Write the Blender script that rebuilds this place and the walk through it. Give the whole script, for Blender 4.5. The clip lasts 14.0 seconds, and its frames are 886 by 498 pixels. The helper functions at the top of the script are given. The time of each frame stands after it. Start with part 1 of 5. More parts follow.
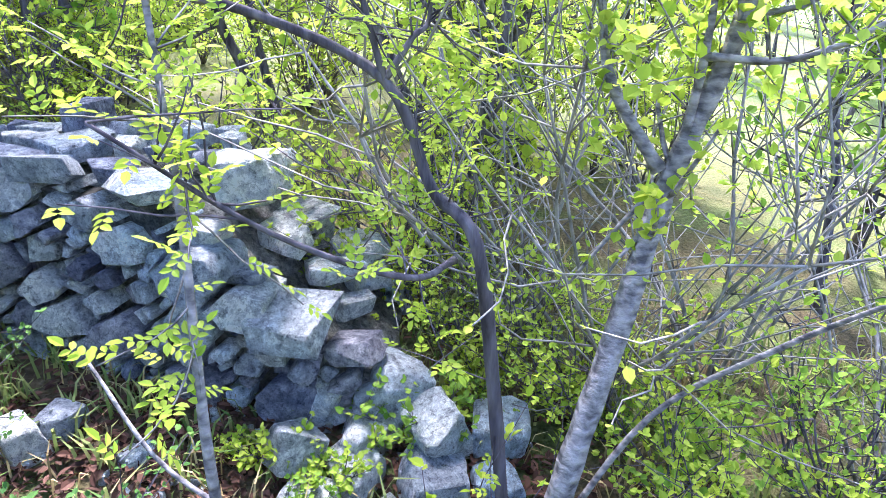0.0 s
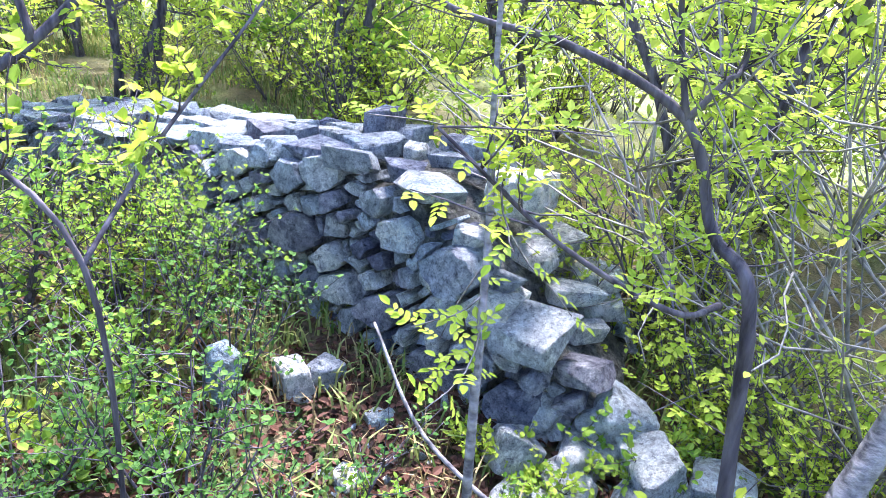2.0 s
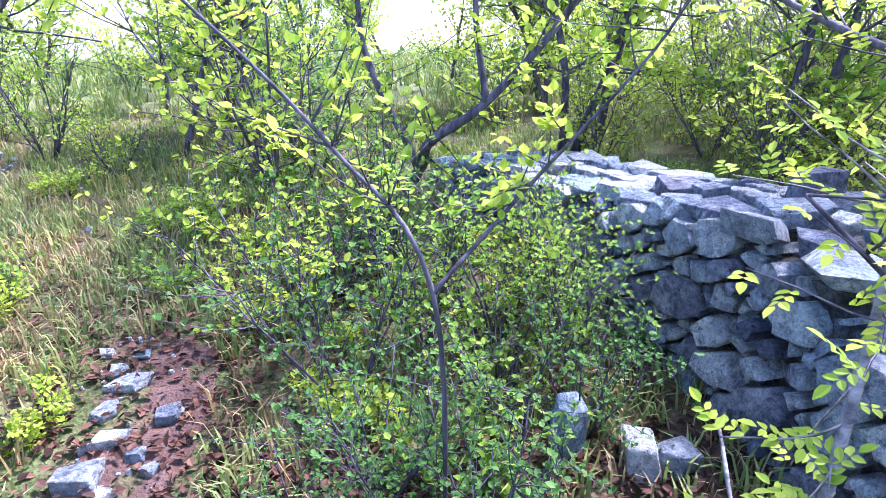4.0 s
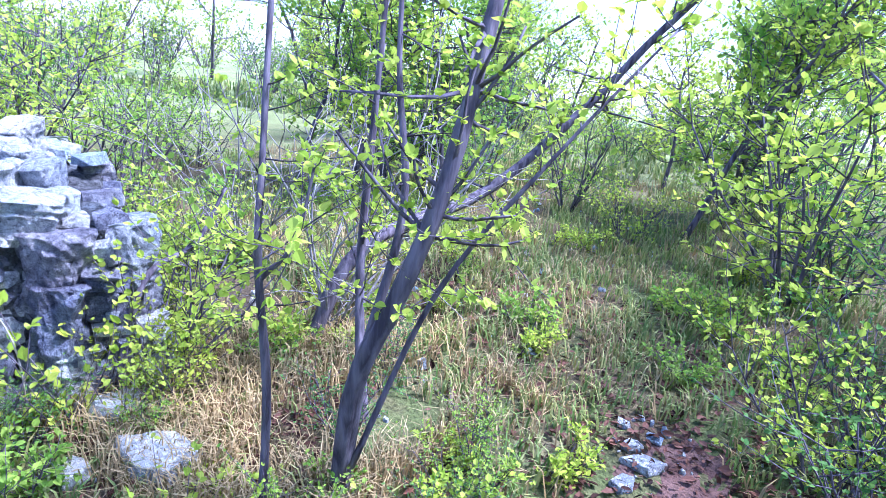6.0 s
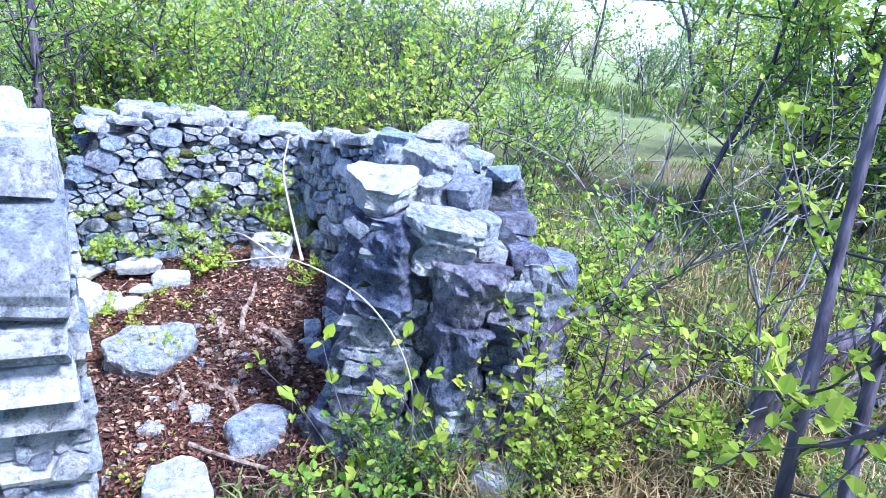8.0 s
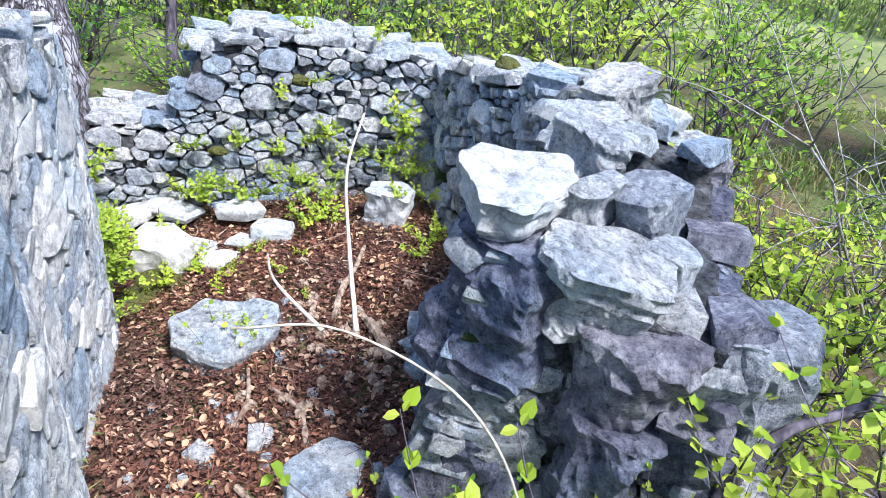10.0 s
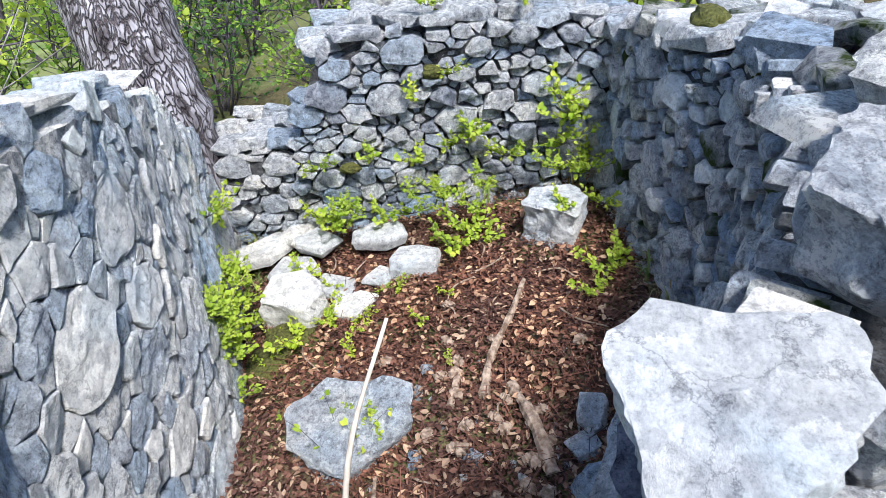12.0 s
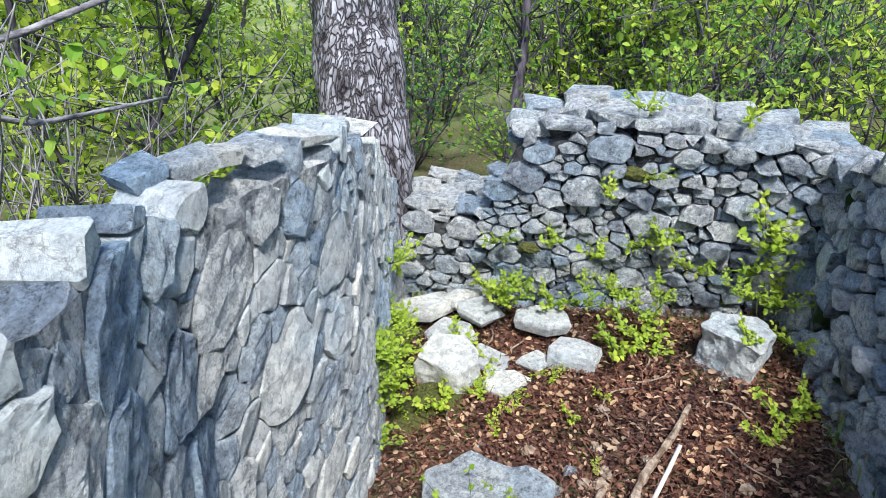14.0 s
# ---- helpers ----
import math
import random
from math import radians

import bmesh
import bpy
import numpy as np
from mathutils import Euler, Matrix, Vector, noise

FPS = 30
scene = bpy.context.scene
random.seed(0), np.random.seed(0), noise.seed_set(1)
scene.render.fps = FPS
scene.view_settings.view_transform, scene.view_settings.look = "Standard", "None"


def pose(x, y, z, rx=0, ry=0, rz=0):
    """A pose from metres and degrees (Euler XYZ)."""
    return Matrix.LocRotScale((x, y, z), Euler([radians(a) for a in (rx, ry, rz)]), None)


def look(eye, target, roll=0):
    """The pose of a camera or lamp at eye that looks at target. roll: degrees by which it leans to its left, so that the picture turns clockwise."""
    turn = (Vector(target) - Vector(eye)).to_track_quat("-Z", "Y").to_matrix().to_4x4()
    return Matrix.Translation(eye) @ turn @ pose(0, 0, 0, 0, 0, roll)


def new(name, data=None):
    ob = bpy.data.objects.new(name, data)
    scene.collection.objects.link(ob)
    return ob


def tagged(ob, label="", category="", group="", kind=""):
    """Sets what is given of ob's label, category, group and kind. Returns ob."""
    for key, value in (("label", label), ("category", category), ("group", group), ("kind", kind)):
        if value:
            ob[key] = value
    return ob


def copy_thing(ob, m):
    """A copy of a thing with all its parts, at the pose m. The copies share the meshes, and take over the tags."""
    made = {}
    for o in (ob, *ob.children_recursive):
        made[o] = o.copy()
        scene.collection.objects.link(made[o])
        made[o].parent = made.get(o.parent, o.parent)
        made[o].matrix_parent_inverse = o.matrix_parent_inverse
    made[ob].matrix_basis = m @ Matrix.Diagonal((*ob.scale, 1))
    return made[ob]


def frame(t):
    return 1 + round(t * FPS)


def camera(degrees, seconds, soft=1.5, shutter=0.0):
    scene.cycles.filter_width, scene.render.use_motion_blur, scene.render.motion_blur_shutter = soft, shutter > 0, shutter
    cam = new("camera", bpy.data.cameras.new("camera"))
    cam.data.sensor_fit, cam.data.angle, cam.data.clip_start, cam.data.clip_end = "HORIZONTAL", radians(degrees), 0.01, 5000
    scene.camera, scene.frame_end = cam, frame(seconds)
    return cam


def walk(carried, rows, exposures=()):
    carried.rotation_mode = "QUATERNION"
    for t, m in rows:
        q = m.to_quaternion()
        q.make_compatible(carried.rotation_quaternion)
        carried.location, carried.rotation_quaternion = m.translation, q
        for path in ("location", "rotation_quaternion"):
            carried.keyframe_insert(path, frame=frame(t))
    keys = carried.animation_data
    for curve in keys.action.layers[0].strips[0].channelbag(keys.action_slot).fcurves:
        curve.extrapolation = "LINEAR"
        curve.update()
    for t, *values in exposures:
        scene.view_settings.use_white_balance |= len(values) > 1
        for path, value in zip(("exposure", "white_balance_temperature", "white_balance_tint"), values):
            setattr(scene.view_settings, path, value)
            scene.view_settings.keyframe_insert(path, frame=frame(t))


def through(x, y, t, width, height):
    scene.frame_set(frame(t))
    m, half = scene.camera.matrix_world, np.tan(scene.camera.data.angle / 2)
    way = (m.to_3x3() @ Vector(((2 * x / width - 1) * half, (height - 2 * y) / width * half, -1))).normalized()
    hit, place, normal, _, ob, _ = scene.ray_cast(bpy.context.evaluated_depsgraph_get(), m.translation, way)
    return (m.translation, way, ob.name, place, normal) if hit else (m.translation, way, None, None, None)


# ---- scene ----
cam = camera(70.5, 14.0, soft=0.6)
PATH = [
    (0, (-1.143, 0.078, 1.613), (0.507, 0.855, 0.791), 0.9),
    (0.5, (-1.166, 0.093, 1.618), (0.465, 0.928, 0.815), 2.2),
    (1, (-1.218, 0.114, 1.616), (0.318, 1.116, 0.818), 2.8),
    (1.5, (-1.277, 0.129, 1.613), (0.152, 1.302, 0.849), 3.7),
    (2, (-1.326, 0.149, 1.617), (-0.022, 1.463, 0.861), 4.0),
    (2.2, (-1.346, 0.151, 1.619), (-0.096, 1.521, 0.871), 4.2),
    (4.3, (-1.079, 0.134, 1.607), (-1.187, 2.038, 1.007), -1.2),
    (4.5, (-1.1, 0.159, 1.607), (-1.344, 2.058, 1.028), -0.7),
    (5, (-1.234, 0.086, 1.722), (-1.806, 1.922, 1.172), 1.8),
    (5.5, (-1.452, 0.006, 1.74), (-2.358, 1.719, 1.241), 5.3),
    (6, (-1.73, -0.049, 1.741), (-2.793, 1.571, 1.245), 7.8),
    (6.5, (-1.931, 0.027, 1.742), (-3.249, 1.439, 1.223), 7.9),
    (7, (-2.092, 0.12, 1.718), (-3.653, 1.241, 1.167), 6.8),
    (7.5, (-2.295, 0.109, 1.706), (-3.965, 1.069, 1.168), 8.2),
    (8, (-2.594, 0.115, 1.71), (-4.29, 0.956, 1.066), 9.6),
    (8.2, (-2.677, 0.134, 1.718), (-4.393, 0.934, 1.073), 9.0),
    (10.3, (-3.538, 0.463, 1.715), (-5.213, 0.777, 0.668), 9.5),
    (10.5, (-3.616, 0.473, 1.722), (-5.284, 0.706, 0.644), 8.1),
    (11, (-3.901, 0.556, 1.72), (-5.543, 0.488, 0.581), 1.5),
    (11.5, (-4.097, 0.667, 1.72), (-5.687, 0.477, 0.52), -3.4),
    (12, (-4.228, 0.649, 1.724), (-5.818, 0.419, 0.533), -5.6),
    (12.5, (-4.282, 0.572, 1.699), (-5.832, 0.225, 0.484), -2.6),
    (13, (-4.313, 0.508, 1.665), (-5.747, -0.027, 0.377), -3.9),
    (13.5, (-4.297, 0.521, 1.721), (-5.917, 0.124, 0.618), -2.2),
    (14, (-4.188, 0.464, 1.759), (-5.809, -0.176, 0.778), 1.0),
]
walk(cam, [(t, look(eye, target, roll)) for t, eye, target, roll in PATH],
     exposures=[(0.0, 2.45, 5900, 20), (2.2, 2.45, 5900, 20), (4.5, 1.95, 5200, 30), (6.5, 1.75, 4900, 26), (8.2, 1.4, 5000, 19), (10.3, 1.25, 6000, 12), (11.5, 1.05, 6150, 11), (12.5, 0.9, 6150, 10), (14.0, 0.8, 6050, 6)])

# ---- light: bright hazy sky, soft high sun ----
world = bpy.data.worlds.new("sky")
scene.world = world
world.use_nodes = True
wn = world.node_tree.nodes
sky = wn.new("ShaderNodeTexSky")
sky.sky_type = "NISHITA"
sky.sun_disc = False
sky.sun_elevation = radians(60)
sky.sun_rotation = radians(65)
sky.air_density, sky.dust_density, sky.ozone_density = 1.0, 1.2, 1.0
wn["Background"].inputs["Strength"].default_value = 0.15
world.node_tree.links.new(sky.outputs[0], wn["Background"].inputs["Color"])
sun_data = bpy.data.lights.new("sun", "SUN")
sun_data.energy, sun_data.angle, sun_data.color = 3.8, radians(12), (1.0, 0.96, 0.9)
sun = new("sun", sun_data)
sun.matrix_world = look((0, 0, 0), (-0.42, -0.27, -0.88))


# ---- materials ----
def material(name, rough=0.9):
    m = bpy.data.materials.new(name)
    m.use_nodes = True
    b = m.node_tree.nodes["Principled BSDF"]
    b.inputs["Roughness"].default_value = rough
    b.inputs["Specular IOR Level"].default_value = 0.25
    return m, m.node_tree.nodes, m.node_tree.links, b


def ramp(n, stops):
    r = n.new("ShaderNodeValToRGB")
    while len(r.color_ramp.elements) < len(stops):
        r.color_ramp.elements.new(0.5)
    for e, (p, c) in zip(r.color_ramp.elements, stops):
        e.position, e.color = p, (*c, 1)
    return r


def noise_tex(n, l, scale, detail=4, where="Object"):
    c = n.new("ShaderNodeTexCoord")
    t = n.new("ShaderNodeTexNoise")
    t.inputs["Scale"].default_value, t.inputs["Detail"].default_value = scale, detail
    l.new(c.outputs[where], t.inputs["Vector"])
    return t


def blend(n, l, kind, fac, a, b):
    m = n.new("ShaderNodeMix")
    m.data_type, m.blend_type = "RGBA", kind
    for value, at in ((fac, 0), (a, 6), (b, 7)):
        if hasattr(value, "is_linked"):
            l.new(value, m.inputs[at])
        else:
            m.inputs[at].default_value = value
    return m.outputs[2]


def bump(n, l, b, height, strength, distance=0.01):
    k = n.new("ShaderNodeBump")
    k.inputs["Strength"].default_value, k.inputs["Distance"].default_value = strength, distance
    l.new(height, k.inputs["Height"])
    l.new(k.outputs[0], b.inputs["Normal"])


def limestone(name, dark, mid, pale, moss=0.0, strength=0.7, speck=1.0, tint=(0.62, 0.66, 0.76)):
    """Weathered limestone: grey body, pale lichen, black pits and cracks; its relief in world metres."""
    m, n, l, b = material(name, 0.95)
    b.inputs["Specular IOR Level"].default_value = 0.12
    g = n.new("ShaderNodeNewGeometry")
    info = n.new("ShaderNodeObjectInfo")

    def tex(scale, detail, rough=0.68):
        t = n.new("ShaderNodeTexNoise")
        t.inputs["Scale"].default_value, t.inputs["Detail"].default_value = scale, detail
        t.inputs["Roughness"].default_value = rough
        l.new(g.outputs["Position"], t.inputs["Vector"])
        return t

    big, small, fine = tex(7, 8, 0.72), tex(40, 10, 0.8), tex(170, 6, 0.75)
    r = ramp(n, [(0.3, dark), (0.48, mid), (0.63, pale)])
    l.new(big.outputs["Fac"], r.inputs[0])
    spots = ramp(n, [(0.37, (0.16, 0.16, 0.18)), (0.44, (0.78, 0.79, 0.82)), (0.51, (1.12, 1.12, 1.12)), (0.61, (1.5, 1.49, 1.46))])
    l.new(small.outputs["Fac"], spots.inputs[0])
    c = blend(n, l, "MULTIPLY", 0.85 * speck, r.outputs[0], spots.outputs[0])
    grit = ramp(n, [(0.34, (0.4, 0.4, 0.42)), (0.45, (1, 1, 1)), (0.62, (1.3, 1.3, 1.28))])
    l.new(fine.outputs["Fac"], grit.inputs[0])
    c = blend(n, l, "MULTIPLY", 0.75 * speck, c, grit.outputs[0])
    flake = n.new("ShaderNodeTexVoronoi")
    flake.inputs["Scale"].default_value = 38
    bend = n.new("ShaderNodeVectorMath")
    bend.operation = "MULTIPLY_ADD"
    l.new(small.outputs["Color"], bend.inputs[0])
    bend.inputs[1].default_value = (0.05, 0.05, 0.05)
    l.new(g.outputs["Position"], bend.inputs[2])
    l.new(bend.outputs[0], flake.inputs["Vector"])
    tone = n.new("ShaderNodeSeparateColor")
    l.new(flake.outputs["Color"], tone.inputs[0])
    chips = ramp(n, [(0.0, (0.55, 0.56, 0.6)), (0.3, (0.92, 0.93, 0.95)), (0.7, (1.1, 1.1, 1.1)), (1.0, (1.35, 1.34, 1.32))])
    l.new(tone.outputs[0], chips.inputs[0])
    c = blend(n, l, "MULTIPLY", 0.7 * speck, c, chips.outputs[0])
    stain_tex = tex(2.6, 5, 0.6)
    stain = ramp(n, [(0.5, (1, 1, 1)), (0.66, (0.66, 0.85, 1.02))])
    l.new(stain_tex.outputs["Fac"], stain.inputs[0])
    c = blend(n, l, "MULTIPLY", 0.55, c, stain.outputs[0])
    per = ramp(n, [(0.0, tint), (0.45, (0.95, 0.97, 1.0)), (1.0, (1.16, 1.13, 1.08))])
    both = n.new("ShaderNodeMath")
    both.operation = "ADD"
    l.new(info.outputs["Random"], both.inputs[0])
    l.new(g.outputs["Random Per Island"], both.inputs[1])
    part_of = n.new("ShaderNodeMath")
    part_of.operation = "FRACT"
    l.new(both.outputs[0], part_of.inputs[0])
    l.new(part_of.outputs[0], per.inputs[0])
    c = blend(n, l, "MULTIPLY", 1.0, c, per.outputs[0])
    warp = n.new("ShaderNodeVectorMath")
    warp.operation = "MULTIPLY_ADD"
    l.new(big.outputs["Color"], warp.inputs[0])
    warp.inputs[1].default_value = (0.16, 0.16, 0.16)
    l.new(g.outputs["Position"], warp.inputs[2])
    v = n.new("ShaderNodeTexVoronoi")
    v.feature = "DISTANCE_TO_EDGE"
    v.inputs["Scale"].default_value = 7
    l.new(warp.outputs[0], v.inputs["Vector"])
    crack = ramp(n, [(0.0, (0.25, 0.25, 0.28)), (0.018, (1, 1, 1))])
    l.new(v.outputs["Distance"], crack.inputs[0])
    c = blend(n, l, "MULTIPLY", 0.6, c, crack.outputs[0])
    if moss:
        mt = tex(5, 5)
        mr = ramp(n, [(0.6 - moss, (0, 0, 0)), (0.68 - moss, (1, 1, 1))])
        l.new(mt.outputs["Fac"], mr.inputs[0])
        c = blend(n, l, "MIX", mr.outputs[0], c, (0.05, 0.075, 0.02, 1))
    l.new(c, b.inputs["Base Color"])
    add = n.new("ShaderNodeMath")
    add.operation = "MULTIPLY_ADD"
    l.new(small.outputs["Fac"], add.inputs[0])
    add.inputs[1].default_value = 3.2
    l.new(fine.outputs["Fac"], add.inputs[2])
    cut = n.new("ShaderNodeMath")
    cut.operation = "MULTIPLY_ADD"
    l.new(crack.outputs[0], cut.inputs[0])
    cut.inputs[1].default_value = 0.5
    l.new(add.outputs[0], cut.inputs[2])
    lift = n.new("ShaderNodeMath")
    lift.operation = "MULTIPLY_ADD"
    l.new(tone.outputs[1], lift.inputs[0])
    lift.inputs[1].default_value = 0.45
    l.new(cut.outputs[0], lift.inputs[2])
    bump(n, l, b, lift.outputs[0], min(1.0, strength + 0.2), 0.02)
    return m


STONE = limestone("limestone", (0.3, 0.31, 0.34), (0.48, 0.49, 0.51), (0.68, 0.68, 0.67))
STONE_PALE = limestone("pale_limestone", (0.5, 0.53, 0.57), (0.66, 0.67, 0.69), (0.79, 0.78, 0.76), strength=0.8, speck=0.9, tint=(0.62, 0.74, 0.88))
STONE_WHITE = limestone("white_limestone", (0.5, 0.49, 0.48), (0.6, 0.59, 0.57), (0.7, 0.69, 0.66), strength=0.5, speck=0.55, tint=(0.85, 0.87, 0.9))
# Grey rock, darkened further so the lower crags carry their shade in colour.
STONE_GREY_SHADE = limestone("shaded_grey_limestone", (0.1, 0.1, 0.14), (0.21, 0.21, 0.265), (0.42, 0.42, 0.48))
STONE_MOSSY = limestone("mossy_limestone", (0.18, 0.18, 0.18), (0.38, 0.38, 0.37), (0.6, 0.6, 0.56), moss=0.08)
RUBBLE_PALE = limestone("pale_rubble_core", (0.24, 0.25, 0.27), (0.44, 0.44, 0.45), (0.64, 0.63, 0.62), strength=1.0)
# Darker than the wall stones: the gaps' shade is put into the core's colour.
RUBBLE_SHADE = limestone("rubble_core", (0.06, 0.06, 0.06), (0.15, 0.145, 0.14), (0.36, 0.35, 0.34), strength=1.0)


def leaf_material(name, low, high, through=0.5):
    """Thin leaves: colour varies leaf by leaf, light passes through them."""
    m, n, l, b = material(name, 0.65)
    b.inputs["Specular IOR Level"].default_value = 0.15
    g = n.new("ShaderNodeNewGeometry")
    r = ramp(n, [(0.0, low), (1.0, high)])
    l.new(g.outputs["Random Per Island"], r.inputs[0])
    t = n.new("ShaderNodeTexNoise")
    t.inputs["Scale"].default_value = 3.0
    l.new(g.outputs["Position"], t.inputs["Vector"])
    tr = ramp(n, [(0.3, (0.75, 0.82, 0.8)), (0.7, (1.2, 1.12, 0.9))])
    l.new(t.outputs["Fac"], tr.inputs[0])
    c = blend(n, l, "MULTIPLY", 1.0, r.outputs[0], tr.outputs[0])
    l.new(c, b.inputs["Base Color"])
    s = n.new("ShaderNodeBsdfTranslucent")
    l.new(c, s.inputs["Color"])
    mix = n.new("ShaderNodeMixShader")
    mix.inputs[0].default_value = through
    l.new(b.outputs[0], mix.inputs[1])
    l.new(s.outputs[0], mix.inputs[2])
    l.new(mix.outputs[0], n["Material Output"].inputs["Surface"])
    return m


LEAF_BRIGHT = leaf_material("spring_leaf", (0.31, 0.46, 0.045), (0.6, 0.68, 0.13))
LEAF_MID = leaf_material("green_leaf", (0.16, 0.33, 0.05), (0.4, 0.54, 0.1))
LEAF_DEEP = leaf_material("deep_green_leaf", (0.07, 0.18, 0.05), (0.2, 0.37, 0.11))
GRASS = leaf_material("grass", (0.12, 0.22, 0.06), (0.42, 0.42, 0.18), 0.35)
STRAW = leaf_material("dry_grass", (0.24, 0.17, 0.09), (0.52, 0.41, 0.24), 0.2)
PALE_LITTER = leaf_material("pale_dead_leaves", (0.22, 0.12, 0.09), (0.52, 0.36, 0.27), 0.15)
LITTER = leaf_material("dead_leaves", (0.016, 0.007, 0.007), (0.21, 0.1, 0.08), 0.1)


def bark(name, dark, pale, scale=30, stretch=0.15, strength=0.8, plates=False):
    m, n, l, b = material(name, 0.95)
    c = n.new("ShaderNodeTexCoord")
    mp = n.new("ShaderNodeMapping")
    mp.inputs["Scale"].default_value = (1, 1, stretch)
    l.new(c.outputs["Object"], mp.inputs["Vector"])
    t = n.new("ShaderNodeTexNoise")
    t.inputs["Scale"].default_value, t.inputs["Detail"].default_value = scale, 6
    l.new(mp.outputs[0], t.inputs["Vector"])
    r = ramp(n, [(0.35, dark), (0.65, pale)])
    l.new(t.outputs["Fac"], r.inputs[0])
    out, height = r.outputs[0], t.outputs["Fac"]
    if plates:
        v = n.new("ShaderNodeTexVoronoi")
        v.feature = "DISTANCE_TO_EDGE"
        v.inputs["Scale"].default_value = 38
        w = n.new("ShaderNodeVectorMath")
        w.operation = "MULTIPLY_ADD"
        l.new(t.outputs["Color"], w.inputs[0])
        w.inputs[1].default_value = (0.09, 0.09, 0.09)
        l.new(mp.outputs[0], w.inputs[2])
        l.new(w.outputs[0], v.inputs["Vector"])
        vr = ramp(n, [(0.0, (0.24, 0.19, 0.19)), (0.16, (1, 1, 1))])
        l.new(v.outputs["Distance"], vr.inputs[0])
        out = blend(n, l, "MULTIPLY", 0.95, out, vr.outputs[0])
        height = vr.outputs[0]
    l.new(out, b.inputs["Base Color"])
    bump(n, l, b, height, strength, 0.02)
    return m


BARK_DARK = bark("dark_bark", (0.045, 0.037, 0.052), (0.16, 0.14, 0.175))
BARK_GREY = bark("grey_bark", (0.085, 0.078, 0.09), (0.36, 0.33, 0.35), 22, 2.0)
BARK_PALE = bark("pale_bark", (0.14, 0.13, 0.13), (0.38, 0.35, 0.35), 30, 0.5)
BARK_PINE = bark("pine_bark", (0.085, 0.072, 0.08), (0.48, 0.46, 0.5), 18, 0.3, 1.0, True)
ROTTEN = bark("rotten_wood", (0.13, 0.085, 0.06), (0.4, 0.31, 0.24), 40, 0.1, 0.9)
DEADWOOD = bark("bleached_wood", (0.3, 0.25, 0.2), (0.62, 0.56, 0.48), 30, 0.1, 0.5)


def soil_material():
    m, n, l, b = material("woodland_soil", 1.0)
    t, f = noise_tex(n, l, 1.6, 6), noise_tex(n, l, 45, 6)
    r = ramp(n, [(0.3, (0.06, 0.05, 0.035)), (0.45, (0.13, 0.1, 0.06)), (0.6, (0.1, 0.13, 0.045)), (0.75, (0.2, 0.17, 0.1))])
    l.new(t.outputs["Fac"], r.inputs[0])
    q = ramp(n, [(0.3, (0.5, 0.48, 0.46)), (0.7, (1.3, 1.25, 1.2))])
    l.new(f.outputs["Fac"], q.inputs[0])
    c = blend(n, l, "MULTIPLY", 1.0, r.outputs[0], q.outputs[0])
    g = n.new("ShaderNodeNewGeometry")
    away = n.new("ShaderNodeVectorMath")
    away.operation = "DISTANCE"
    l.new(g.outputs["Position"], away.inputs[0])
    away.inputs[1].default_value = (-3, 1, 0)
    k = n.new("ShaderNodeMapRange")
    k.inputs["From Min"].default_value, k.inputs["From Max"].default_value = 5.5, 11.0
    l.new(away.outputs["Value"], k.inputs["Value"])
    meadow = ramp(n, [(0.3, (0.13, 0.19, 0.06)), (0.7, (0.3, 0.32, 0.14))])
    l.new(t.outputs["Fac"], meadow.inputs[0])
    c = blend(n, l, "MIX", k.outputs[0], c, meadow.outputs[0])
    l.new(c, b.inputs["Base Color"])
    bump(n, l, b, f.outputs["Fac"], 0.9, 0.03)
    return m


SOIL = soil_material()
EARTH, en, el, eb = material("red_earth", 1.0)
_t, _f = noise_tex(en, el, 6, 6), noise_tex(en, el, 70, 5)
_r = ramp(en, [(0.3, (0.07, 0.035, 0.03)), (0.7, (0.2, 0.12, 0.1))])
el.new(_t.outputs["Fac"], _r.inputs[0])
el.new(_r.outputs[0], eb.inputs["Base Color"])
bump(en, el, eb, _f.outputs["Fac"], 0.9, 0.02)
MOSS, mn, ml, mb = material("moss", 1.0)
_t = noise_tex(mn, ml, 90, 5)
_r = ramp(mn, [(0.3, (0.035, 0.04, 0.012)), (0.7, (0.13, 0.13, 0.035))])
ml.new(_t.outputs["Fac"], _r.inputs[0])
ml.new(_r.outputs[0], mb.inputs["Base Color"])
bump(mn, ml, mb, _t.outputs["Fac"], 1.0, 0.02)


# ---- shaping helpers ----
def gz(x, y):
    """Height of the hillside: it rises gently to the north and levels off."""
    z = 1.3 * math.tanh(0.14 * y / 1.3)
    return z + 0.03 * noise.noise((x * 0.7, y * 0.7, 0.0)) * min(1, abs(x + 5.7) / 2)


def mesh_of(bm, name, mat, smooth=False):
    me = bpy.data.meshes.new(name)
    bm.to_mesh(me)
    bm.free()
    for p in me.polygons:
        p.use_smooth = smooth
    me.materials.append(mat)
    return me


def part(name, bm, mat, parent=None, label="", smooth=False):
    ob = new(name, mesh_of(bm, name, mat, smooth) if hasattr(bm, "verts") and hasattr(bm, "to_mesh") else bm)
    if parent is not None:
        ob.parent = parent
    if label:
        tagged(ob, label)
    return ob


def from_lists(name, verts, faces, mat, smooth=False):
    me = bpy.data.meshes.new(name)
    me.from_pydata(verts, [], faces)
    me.materials.append(mat)
    if smooth:
        for p in me.polygons:
            p.use_smooth = True
    return me


